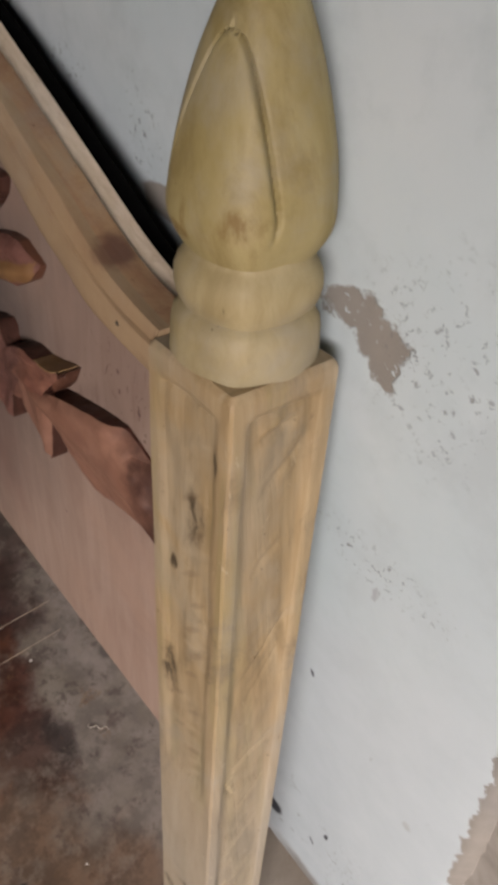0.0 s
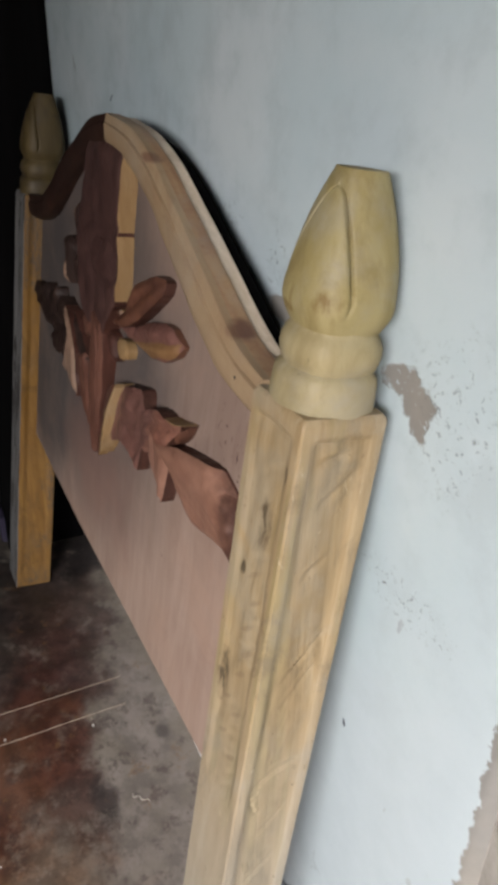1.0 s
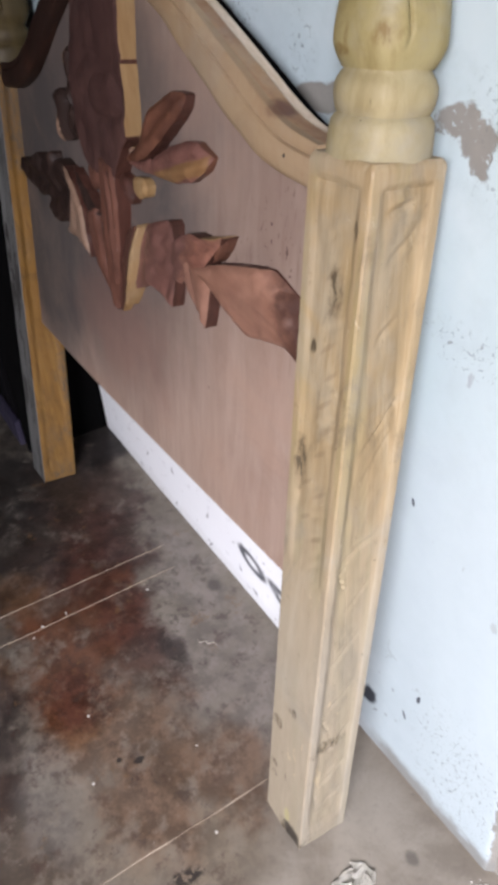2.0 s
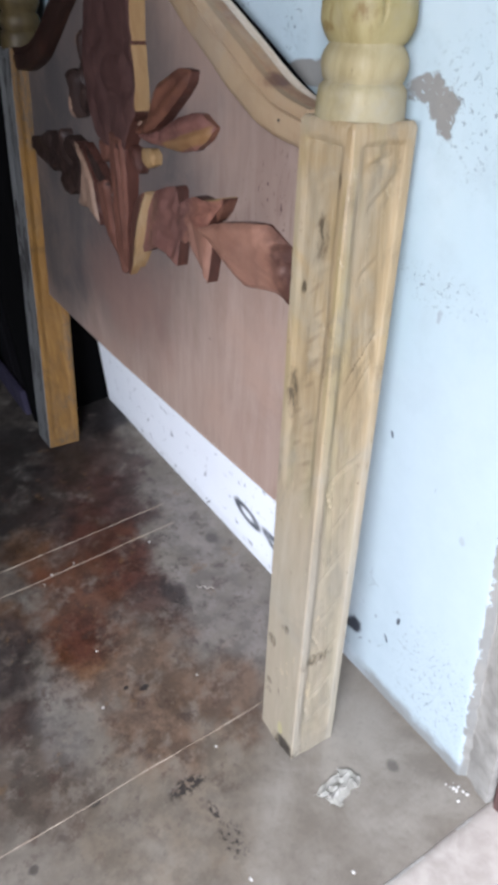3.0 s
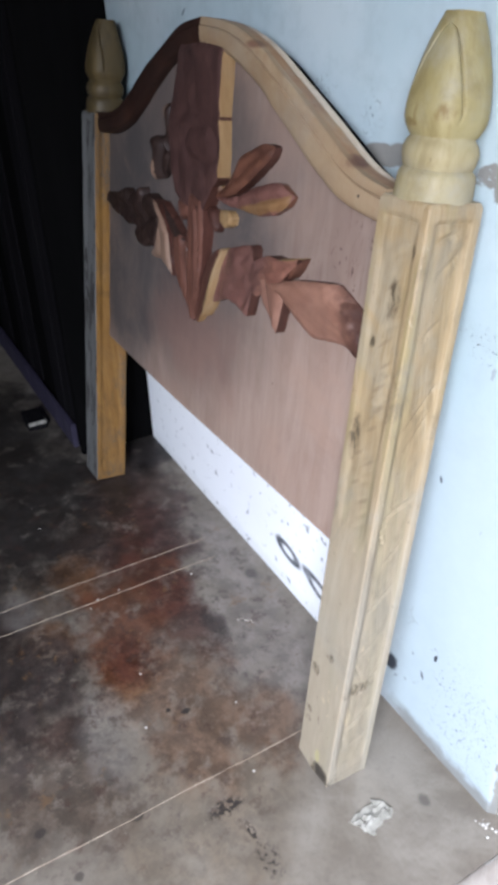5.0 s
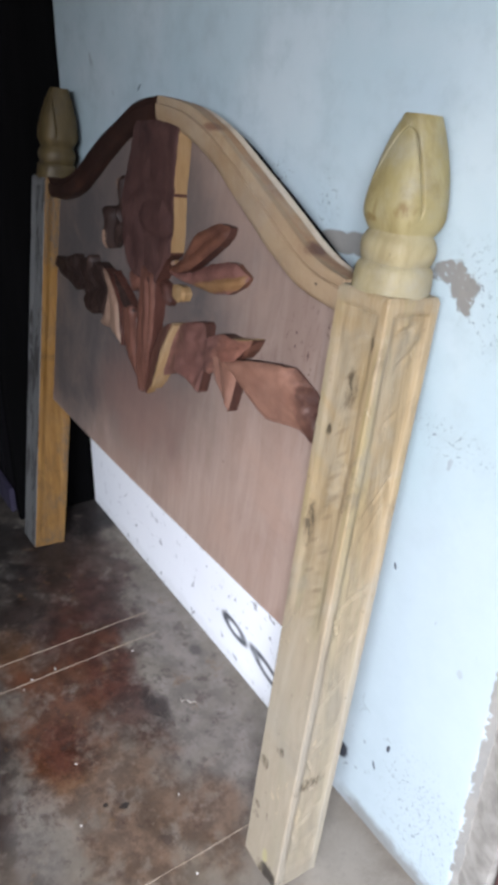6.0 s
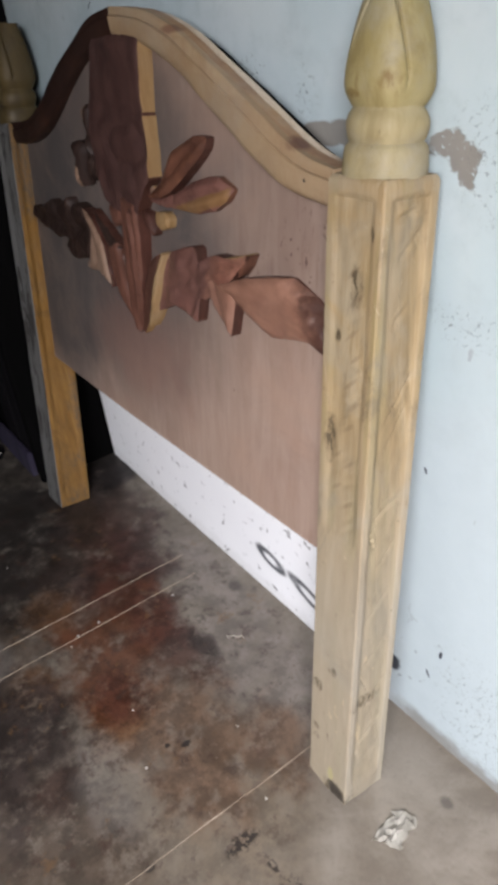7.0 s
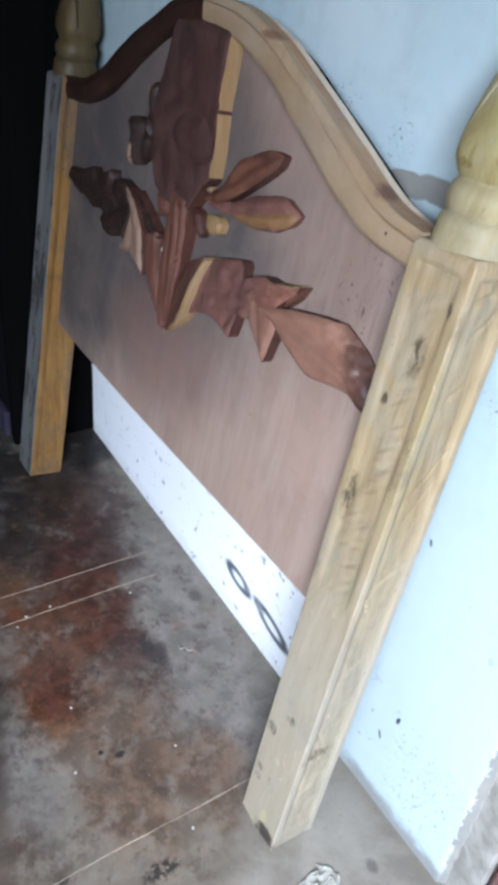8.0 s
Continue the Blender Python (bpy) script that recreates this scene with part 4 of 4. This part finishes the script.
def carve(name, outline, height, parent, mats, label="", lean=(0.0, 0.0), edge=(0.008, 0.010), cuts=(), step=0.006, paint=None, side_paint=None, rough=1.0, root=PANEL, smoothing=2):
    """A carved piece: a board sawn to an outline (across, up), its edges eased, its face leaning and cut by grooves.
    height: above the panel at the outline's middle; lean: rise per metre across and up; edge: drop and reach of the eased edge;
    cuts: (line, depth, width), a negative depth raises a rib; mats: face, sides, and more that paint(across, up) may choose."""
    loop = []
    for p, q in zip(outline, outline[1:] + outline[:1]):
        p, q = Vector(p), Vector(q)
        parts = max(1, round((q - p).length / step))
        loop += [p.lerp(q, k / parts) for k in range(parts)]
    n = len(loop)
    for _ in range(smoothing):
        loop = [(loop[k - 1] + 4 * loop[k] + loop[(k + 1) % n]) / 6 for k in range(n)]
    loop = [Vector((p.x + rnd((p.x, p.y, 8), 60, 0.0012), p.y + rnd((p.x, p.y, 3), 60, 0.0012))) for p in loop]
    ring = np.array([tuple(p) for p in loop])
    low, high = ring.min(0), ring.max(0)
    us, ws = np.meshgrid(np.arange(low[0], high[0], step), np.arange(low[1], high[1], step))
    us = us + (np.arange(us.shape[0]) % 2)[:, None] * step * 0.5
    inner = np.stack([us.ravel(), ws.ravel()], 1)
    closed = np.vstack([ring, ring[:1]])
    inner = inner[to_line(inner, closed) > step * 0.55]
    flat = loop + [Vector(p) for p in inner.tolist()]
    verts, _, faces, _, _, _ = geometry.delaunay_2d_cdt(flat, [], [list(range(n))], 1, 1e-6)
    pts = np.array([tuple(v) for v in verts])
    far = to_line(pts, closed)
    mid = ring.mean(0)
    h = height + (pts - mid) @ np.array(lean)
    h = h - edge[0] * np.clip(1 - far / edge[1], 0, 1) ** 2
    for line, depth, width in cuts:
        h = h - depth * np.exp(-(to_line(pts, line) / width) ** 2)
    bm = bmesh.new()
    top, plan = [], {}
    for (u, w), k in zip(pts.tolist(), h.tolist()):
        k += rough * (rnd((u, w, 2), 24, 0.0022) + rnd((u, w, 6), 70, 0.0011))
        top.append(bm.verts.new(B(u, root - max(0.003, k), w)))
        plan[top[-1]] = (u, w)
    for f in faces:
        face = bm.faces.new([top[i] for i in f])
        if paint:
            c = pts[list(f)].mean(0)
            face.material_index = paint(c[0], c[1])
    rim = [e for e in bm.edges if len(e.link_faces) == 1]
    foot = {}
    for e in rim:
        for v in e.verts:
            if v not in foot:
                foot[v] = bm.verts.new(B(plan[v][0], root + 0.002, plan[v][1]))
    for e in rim:
        a, b = e.verts
        side = bm.faces.new((a, b, foot[b], foot[a]))
        side.material_index = side_paint(*[(p + q) / 2 for p, q in zip(plan[a], plan[b])]) if side_paint else 1
    return part(name, bm, mats, parent, label)


def left_spray(parent):
    """The spray in the unlit half: a dark lobed leaf, a pale lobe where the bark side shows, a bowed rib."""
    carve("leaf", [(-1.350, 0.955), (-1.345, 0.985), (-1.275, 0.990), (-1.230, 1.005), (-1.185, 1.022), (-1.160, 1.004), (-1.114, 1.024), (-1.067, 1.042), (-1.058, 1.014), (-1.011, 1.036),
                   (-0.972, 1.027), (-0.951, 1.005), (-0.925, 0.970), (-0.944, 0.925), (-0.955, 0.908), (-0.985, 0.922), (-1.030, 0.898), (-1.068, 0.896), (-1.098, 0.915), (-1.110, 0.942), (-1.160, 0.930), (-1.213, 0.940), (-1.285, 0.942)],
          0.032, parent, (shaded_red_wood, shaded_red_wood), "lobed leaf darkened for its shaded side", lean=(0.02, 0.0), cuts=(
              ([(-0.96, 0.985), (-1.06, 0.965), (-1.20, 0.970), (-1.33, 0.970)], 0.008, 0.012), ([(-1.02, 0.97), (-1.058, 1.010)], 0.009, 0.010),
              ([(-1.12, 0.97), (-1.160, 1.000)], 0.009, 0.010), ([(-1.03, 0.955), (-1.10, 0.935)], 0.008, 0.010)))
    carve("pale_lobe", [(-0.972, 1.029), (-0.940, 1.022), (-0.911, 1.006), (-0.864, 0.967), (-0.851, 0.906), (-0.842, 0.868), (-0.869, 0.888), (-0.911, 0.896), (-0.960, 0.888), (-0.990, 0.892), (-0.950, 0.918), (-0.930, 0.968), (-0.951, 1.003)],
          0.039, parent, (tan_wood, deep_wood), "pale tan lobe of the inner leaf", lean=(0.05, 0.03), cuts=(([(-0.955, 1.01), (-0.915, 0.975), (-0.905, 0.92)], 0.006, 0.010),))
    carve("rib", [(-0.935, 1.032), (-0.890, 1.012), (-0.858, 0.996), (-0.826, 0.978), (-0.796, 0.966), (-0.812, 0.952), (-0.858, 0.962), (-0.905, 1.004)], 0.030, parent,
          (shaded_red_wood, deep_wood), "dark bowed rib", edge=(0.010, 0.012))
    carve("stem_arm", [(-0.852, 0.962), (-0.815, 0.976), (-0.777, 0.955), (-0.778, 0.897), (-0.765, 0.795), (-0.782, 0.790), (-0.819, 0.834), (-0.846, 0.882)], 0.024, parent, (stem_wood, deep_wood), "",
          lean=(-0.10, 0.08), cuts=(([(-0.800, 0.968), (-0.795, 0.890), (-0.772, 0.800)], 0.009, 0.008),))


def right_spray(parent):
    """The red spray: a stem arm with a sapwood edge, a saddle shaped leaf with sawn lobes, a finger and a long smooth leaf."""
    carve("stem_arm", [(-0.748, 0.790), (-0.730, 0.854), (-0.713, 0.895), (-0.691, 0.936), (-0.663, 0.964), (-0.606, 0.989), (-0.618, 0.962), (-0.632, 0.933), (-0.646, 0.900), (-0.659, 0.867), (-0.690, 0.823), (-0.735, 0.784)],
          0.026, parent, (stem_wood, sap_wood, russet_wood), "", lean=(0.26, -0.05), edge=(0.002, 0.006), side_paint=lambda u, w: 1 if w < 0.868 else 2)
    saddle = carve("leaf", [(-0.610, 0.981), (-0.576, 0.997), (-0.537, 1.010), (-0.497, 1.020), (-0.488, 1.012), (-0.490, 0.996), (-0.484, 0.989), (-0.456, 1.006), (-0.422, 1.017), (-0.383, 1.016), (-0.349, 1.026), (-0.322, 1.034),
                            (-0.345, 1.010), (-0.358, 0.996), (-0.378, 0.976), (-0.415, 0.960), (-0.440, 0.940), (-0.460, 0.926), (-0.486, 0.925), (-0.490, 0.900), (-0.498, 0.872), (-0.548, 0.884), (-0.580, 0.886), (-0.612, 0.877), (-0.652, 0.858),
                            (-0.648, 0.890), (-0.636, 0.922), (-0.622, 0.955)], 0.029, parent, (maroon_wood, deep_wood, red_wood), "saddle shaped leaf with sawn lobes", smoothing=1, edge=(0.005, 0.007),
                   lean=(0.02, 0.02), paint=lambda u, w: 2 if u > -0.455 + 0.4 * (w - 0.96) else 0, cuts=(
                       ([(-0.632, 0.870), (-0.615, 0.930), (-0.595, 0.975)], 0.006, 0.014), ([(-0.590, 0.930), (-0.540, 0.945), (-0.490, 0.985)], 0.007, 0.012), ([(-0.560, 0.915), (-0.510, 0.920), (-0.480, 0.945), (-0.430, 0.965)], 0.007, 0.010),
                       ([(-0.500, 0.955), (-0.450, 0.990), (-0.400, 1.000), (-0.340, 1.022)], 0.006, 0.009), ([(-0.530, 0.985), (-0.500, 1.005)], 0.006, 0.010), ([(-0.520, 0.890), (-0.500, 0.910)], 0.005, 0.009),
                       ([(-0.555, 0.968), (-0.505, 0.978)], -0.004, 0.010), ([(-0.470, 0.968), (-0.400, 0.985)], -0.004, 0.009)))
    relief("sapwood_edge", [(-0.690, 0.818), (-0.670, 0.845), (-0.652, 0.872), (-0.640, 0.902), (-0.627, 0.935), (-0.613, 0.964), (-0.600, 0.988)], [0.004, 0.006, 0.006, 0.006, 0.006, 0.005, 0.004],
           [0.026, 0.034, 0.037, 0.038, 0.038, 0.037, 0.034], saddle, (sap_wood, sap_wood), "pale sapwood edge", 0.0, 0.003, m=8)
    relief("pale_rim", [(-0.392, 1.017), (-0.368, 1.021), (-0.342, 1.028), (-0.328, 1.033)], [0.0006, 0.0012, 0.0012, 0.0006], [0.026, 0.0305, 0.0305, 0.026], parent, (sap_wood, sap_wood), "pale sapwood rim", 0.0, 0.002, m=6)
    carve("lobe_end", [(-0.352, 1.022), (-0.324, 1.032), (-0.338, 1.008), (-0.352, 0.994), (-0.366, 0.984), (-0.364, 1.002)], 0.028, saddle, (russet_wood, russet_wood), "brown sawn lobe end", edge=(0.010, 0.012))
    carve("finger", [(-0.462, 0.985), (-0.452, 0.935), (-0.440, 0.921), (-0.408, 0.893), (-0.386, 0.872), (-0.378, 0.900), (-0.368, 0.945), (-0.382, 0.975), (-0.420, 0.990)], 0.029, parent, (salmon_wood, deep_wood), "pointed finger of the leaf",
          lean=(0.04, 0.0), smoothing=1, edge=(0.008, 0.012), cuts=(([(-0.430, 0.960), (-0.400, 0.900)], 0.003, 0.008),))
    carve("long_leaf", [(-0.412, 0.968), (-0.365, 0.984), (-0.317, 0.996), (-0.270, 1.006), (-0.226, 1.013), (-0.198, 1.003), (-0.163, 0.988), (-0.128, 0.966), (-0.112, 0.935), (-0.110, 0.890), (-0.132, 0.905), (-0.175, 0.921),
                        (-0.225, 0.912), (-0.264, 0.904), (-0.303, 0.917), (-0.336, 0.930), (-0.372, 0.945)], 0.027, parent, (leaf_wood, deep_wood), "long smooth pointed leaf with a dark notched end",
          lean=(-0.03, -0.02), edge=(0.007, 0.012), rough=0.7, step=0.004, cuts=(
              ([(-0.400, 0.965), (-0.320, 0.968), (-0.240, 0.965), (-0.180, 0.950)], -0.004, 0.014), ([(-0.375, 0.950), (-0.300, 0.935), (-0.230, 0.925)], 0.003, 0.010), ([(-0.216, 1.010), (-0.170, 0.990), (-0.118, 0.950), (-0.110, 0.900)], 0.014, 0.020),
              *[([(-0.205 + 0.022 * k, 0.990 - 0.016 * k), (-0.175 + 0.022 * k, 0.992 - 0.020 * k)], 0.004, 0.003) for k in range(4)]))


def to_belly(u, w):
    """Below zero under the groove of the bud leaf."""
    return w - (1.090 + 0.30 * (u + 0.535))


def build_headboard():
    board = base("headboard", (-0.75, -0.2, 0.0), "unvarnished carved wooden bed headboard leaning against the wall", "headboard")
    build_post("post", 0.0, board, True)
    build_post("post", -1.386, board, False)

    # plywood sheet; its upper edge follows the rail
    n = 120
    top = curve([(*p, 0) for p in LEFT_OUTER[::-1] + RIGHT_OUTER[1:]], n)
    bm = bmesh.new()
    front, back = [], []
    for p in top:
        w0 = 0.530 - 0.012 * (p.x + 1.405) / 1.3
        front.append([B(p.x, PANEL, w0 + (p.y - 0.004 - w0) * k / 8) for k in range(9)])
        back.append([B(p.x, PANEL + 0.020, w0 + (p.y - 0.004 - w0) * k / 8) for k in range(9)])
    grid(bm, front)
    grid(bm, back)
    grid(bm, [[r[-1] for r in front], [r[-1] for r in back]], mats=lambda i, j: 1)
    grid(bm, [[r[0] for r in front], [r[0] for r in back]], mats=lambda i, j: 1)
    bmesh.ops.remove_doubles(bm, verts=bm.verts, dist=1e-6)
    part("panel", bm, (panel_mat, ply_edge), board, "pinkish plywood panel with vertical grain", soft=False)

    # a black strip added behind the sheet for the gap's shade, below its edge
    bm = bmesh.new()
    rows = []
    for p in top:
        e = rnd((p.x, 0, 4), 12, 0.002)
        rows.append([B(p.x, PANEL + 0.0215, p.y - 0.014 + e), B(p.x, PANEL + 0.046, p.y - 0.017 + e), B(p.x, PANEL + 0.048, p.y - 0.022 + e), B(p.x, PANEL + 0.054, p.y - 0.062 + e), B(p.x, PANEL + 0.054, p.y - 0.12), B(p.x, PANEL + 0.0215, p.y - 0.12)])
    vs = grid(bm, rows, True)
    bm.faces.new(vs[0])
    bm.faces.new(vs[-1])
    part("gap_shade_strip", bm, black_board, board, "black strip added behind the panel for the gap's shade", soft=False)

    rail_half(RIGHT_OUTER, RIGHT_INNER, 0.020, 0.006, PANEL - 0.0015, (rail_wood, rail_top), board, "curved honey coloured crest rail with nail holes")
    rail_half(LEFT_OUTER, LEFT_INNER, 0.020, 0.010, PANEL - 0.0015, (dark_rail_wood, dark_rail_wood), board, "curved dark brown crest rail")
    bm = bmesh.new()
    bmesh.ops.create_icosphere(bm, subdivisions=2, radius=0.0032, matrix=Matrix.Translation(B(-0.165, 0.0095, 1.170)))
    part("nail_hole", bm, hole_mat, board)

    # central stem: a thick board with a pale sapwood side, a round boss and a bundle of leaves, dividing below
    carve("trunk", [(-0.645, 1.376), (-0.642, 1.320), (-0.645, 1.269), (-0.646, 1.242), (-0.643, 1.236), (-0.641, 1.202), (-0.637, 1.173), (-0.638, 1.122), (-0.660, 1.106), (-0.676, 1.085), (-0.690, 1.062), (-0.700, 1.050), (-0.763, 1.045), (-0.800, 1.050),
                    (-0.838, 1.068), (-0.868, 1.122), (-0.882, 1.200), (-0.866, 1.260), (-0.845, 1.320), (-0.835, 1.380)], 0.033, board, (trunk_wood, sap_wood, deep_wood), "thick dark red trunk with a pale sapwood side", edge=(0.003, 0.006), smoothing=1,
          side_paint=lambda u, w: 1 if u > -0.655 and w > 1.126 and not 1.236 < w < 1.242 else 2, cuts=(
        ([(-0.690, 1.222), (-0.650, 1.200), (-0.646, 1.165), (-0.690, 1.146), (-0.770, 1.146), (-0.800, 1.184), (-0.760, 1.215), (-0.690, 1.222)], 0.005, 0.008), ([(-0.86, 1.385), (-0.62, 1.385)], 0.014, 0.022), ([(-0.835, 1.22), (-0.780, 1.245), (-0.70, 1.238), (-0.65, 1.245)], 0.004, 0.010),
        ([(-0.700, 1.130), (-0.685, 1.090)], 0.003, 0.012), ([(-0.760, 1.130), (-0.750, 1.060)], 0.003, 0.014), ([(-0.825, 1.12), (-0.800, 1.07)], 0.003, 0.012)))
    carve("boss", [(-0.725 + 0.070 * math.cos(t), 1.182 + 0.034 * math.sin(t)) for t in (2 * math.pi * k / 18 for k in range(18))], 0.036, board, (trunk_wood, deep_wood), "dark rounded boss", edge=(0.006, 0.020))
    carve("spike", [(-0.832, 1.056), (-0.764, 1.062), (-0.770, 1.036), (-0.782, 1.018), (-0.822, 1.006)], 0.031, board, (stem_wood, deep_wood), "", edge=(0.010, 0.014))
    carve("spike", [(-0.706, 1.062), (-0.668, 1.056), (-0.648, 1.024), (-0.656, 1.010), (-0.685, 1.030)], 0.026, board, (deep_wood, deep_wood), "", edge=(0.010, 0.014))
    carve("stem", [(-0.766, 1.078), (-0.701, 1.072), (-0.698, 0.993), (-0.712, 0.908), (-0.736, 0.800), (-0.752, 0.783), (-0.772, 0.788), (-0.780, 0.869), (-0.778, 0.957)], 0.030, board, (stem_wood, deep_wood), "", lean=(0.0, 0.045), edge=(0.006, 0.008),
          cuts=(([(-0.752, 1.06), (-0.752, 0.96), (-0.752, 0.80)], 0.004, 0.008), ([(-0.728, 1.05), (-0.722, 0.95), (-0.744, 0.80)], 0.008, 0.007)))
    carve("sapwood_block", [(-0.680, 1.108), (-0.652, 1.108), (-0.650, 1.098), (-0.680, 1.095)], 0.016, board, (tan_wood, sap_wood), "pale sapwood block", edge=(0.004, 0.006), step=0.004)
    carve("leaf", [(-0.672, 1.082), (-0.620, 1.092), (-0.576, 1.101), (-0.513, 1.129), (-0.456, 1.145), (-0.421, 1.147), (-0.382, 1.131), (-0.398, 1.110), (-0.440, 1.088), (-0.492, 1.077), (-0.544, 1.076), (-0.591, 1.076), (-0.640, 1.074)], 0.025, board,
          (maroon_wood, russet_wood, amber_wood), "bud leaf with an amber sapwood belly", edge=(0.012, 0.022), step=0.003, paint=lambda u, w: 2 if -0.560 < u < -0.390 and -0.024 < to_belly(u, w) + rnd((u, w, 1), 45, 0.004) < 0.0 else 0, cuts=(([(-0.640, 1.083), (-0.556, 1.092), (-0.490, 1.106), (-0.444, 1.120), (-0.386, 1.131)], 0.006, 0.008),))
    carve("leaf", [(-0.650, 1.088), (-0.631, 1.104), (-0.600, 1.125), (-0.577, 1.150), (-0.556, 1.179), (-0.521, 1.195), (-0.482, 1.211), (-0.447, 1.208), (-0.456, 1.188), (-0.486, 1.163), (-0.525, 1.136), (-0.566, 1.108), (-0.601, 1.094)], 0.034, board,
          (russet_wood, deep_wood), "dark upright bud leaf", lean=(-0.05, 0.0), edge=(0.010, 0.016), cuts=(([(-0.62, 1.105), (-0.560, 1.140), (-0.520, 1.170), (-0.46, 1.205)], 0.007, 0.009),))
    carve("stub", [(-0.645, 1.062), (-0.605, 1.066), (-0.590, 1.054), (-0.596, 1.037), (-0.622, 1.028), (-0.643, 1.036)], 0.022, board, (sap_wood, sap_wood), "pale sapwood stub", edge=(0.006, 0.010), step=0.004)
    carve("leaf", [(-0.944, 1.236), (-0.915, 1.248), (-0.888, 1.248), (-0.892, 1.190), (-0.908, 1.140), (-0.930, 1.160), (-0.926, 1.200)], 0.034, board, (shaded_red_wood, shaded_red_wood, tan_wood), "small leaf with a pale tip",
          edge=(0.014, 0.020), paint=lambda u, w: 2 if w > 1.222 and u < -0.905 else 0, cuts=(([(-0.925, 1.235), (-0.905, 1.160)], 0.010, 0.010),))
    carve("leaf", [(-1.016, 1.165), (-0.970, 1.174), (-0.925, 1.162), (-0.895, 1.137), (-0.912, 1.102), (-0.946, 1.080), (-0.985, 1.072), (-0.998, 1.100), (-0.990, 1.135)], 0.034, board, (shaded_red_wood, shaded_red_wood, tan_wood), "dark leaf with a pale rim",
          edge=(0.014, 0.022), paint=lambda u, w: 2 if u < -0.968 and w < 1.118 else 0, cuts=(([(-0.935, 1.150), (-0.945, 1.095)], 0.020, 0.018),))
    right_spray(board)
    left_spray(board)


build_headboard()


# ---- litter on the floor ----
def build_litter():
    rng = random.Random(11)
    # crumpled scrap of paper by the post's foot
    bm = bmesh.new()
    rows = []
    for i in range(15):
        row = []
        for j in range(11):
            a, b = i / 14 - 0.5, j / 10 - 0.5
            x = 0.096 + a * 0.044 + b * 0.016 + rnd((a, b, 1), 5, 0.010)
            y = -0.207 + a * 0.026 - b * 0.075 + rnd((a, b, 4), 5, 0.012)
            z = 0.003 + abs(rnd((a, b, 7), 5, 0.020)) * (1 - 1.6 * max(abs(a), abs(b)) ** 2)
            row.append((x, y, max(0.001, z)))
        rows.append(row)
    grid(bm, rows)
    bmesh.ops.solidify(bm, geom=bm.faces, thickness=0.0012)
    thing("paper_scrap", bm, foil_mat, "crumpled whitish paper scrap on the concrete", "litter")

    def drop(x, y, r, name="paint_drop", mat=paint_mat, label="small dried white paint drop on the floor"):
        b = bmesh.new()
        rings = []
        for h, k in ((0.0, 1.0), (0.45, 0.86), (0.8, 0.5)):
            rings.append([(x + math.cos(t) * r * k * (1.1 + 0.7 * noise.noise((x * 90, y * 90, t * 0.7))), y + math.sin(t) * r * k * (0.9 + 0.6 * noise.noise((x * 70, y * 70, t + 4))), h * min(r * 0.5, 0.003)) for t in (2 * math.pi * i / 12 for i in range(12))])
        vs = grid(b, rings, True)
        b.faces.new(vs[-1])
        b.faces.new(vs[0])
        thing(name, b, mat, label, "litter", group="paint drops")

    for x, y, r in ((-0.773, -0.196, 0.0056), (-0.821, -0.404, 0.0060), (-0.814, -0.470, 0.0062), (-0.905, -0.255, 0.0045), (-0.790, -0.500, 0.0040), (-0.120, -0.360, 0.0048),
                    (0.140, -0.440, 0.0050), (0.233, -0.282, 0.0060), (-0.500, -0.470, 0.0045), (-0.345, -0.520, 0.0050), (-1.230, -0.520, 0.0040), (-0.300, -0.305, 0.0040)):
        drop(x, y, r * 0.62)
    # crumbs of plaster at the wall's broken end
    for i in range(14):
        a = rng.uniform(0, 1)
        x, y, r = 0.222 + rng.uniform(-0.018, 0.024), -0.012 - 0.024 * a, rng.uniform(0.0012, 0.0038)
        b = bmesh.new()
        bmesh.ops.create_icosphere(b, subdivisions=2, radius=r)
        for v in b.verts:
            v.co *= 1 + 0.5 * noise.noise(v.co * 160 + Vector((i, 0, 0)))
            v.co.z *= 0.5
            v.co += Vector((x, y, r * 0.42))
        thing("plaster_crumb", b, paint_mat, "white plaster crumb at the foot of the wall", "rubble", group="plaster crumbs")
    # thin curled shavings
    for x, y, turn, size in ((-0.525, -0.155, 0.5, 0.030),):
        b = bmesh.new()
        rows = []
        for i in range(16):
            s = i / 15
            ang = turn + 0.5 * math.sin(s * 9)
            px, py = x + size * (s - 0.5) * math.cos(ang) * 1.6, y + size * (s - 0.5) * math.sin(ang) * 1.6
            dx, dy = -math.sin(ang) * 0.0008, math.cos(ang) * 0.0008
            z = 0.0015 + 0.004 * math.sin(s * math.pi)
            rows.append([(px - dx, py - dy, z - 0.0012), (px + dx, py + dy, z - 0.0012), (px + dx, py + dy, z), (px - dx, py - dy, z)])
        grid(b, rows, True)
        thing("wood_shaving", b, shaving_mat, "thin pale curled wood shaving on the floor", "litter", group="shavings")
    # a short offcut by the dark boarding
    block = base("timber_offcut", (-1.93, -0.34, 0), "short dark timber offcut with a pale sawn edge", "offcut")
    b = bmesh.new()
    box(b, (-2.00, -0.375, 0.0), (-1.88, -0.305, 0.040), 0.002)
    part("block", b, dark_board, block, soft=False)
    b = bmesh.new()
    box(b, (-1.878, -0.376, 0.026), (-1.872, -0.304, 0.041), 0.001)
    part("sawn_edge", b, grey_wood, block, "pale sawn edge", soft=False)


build_litter()
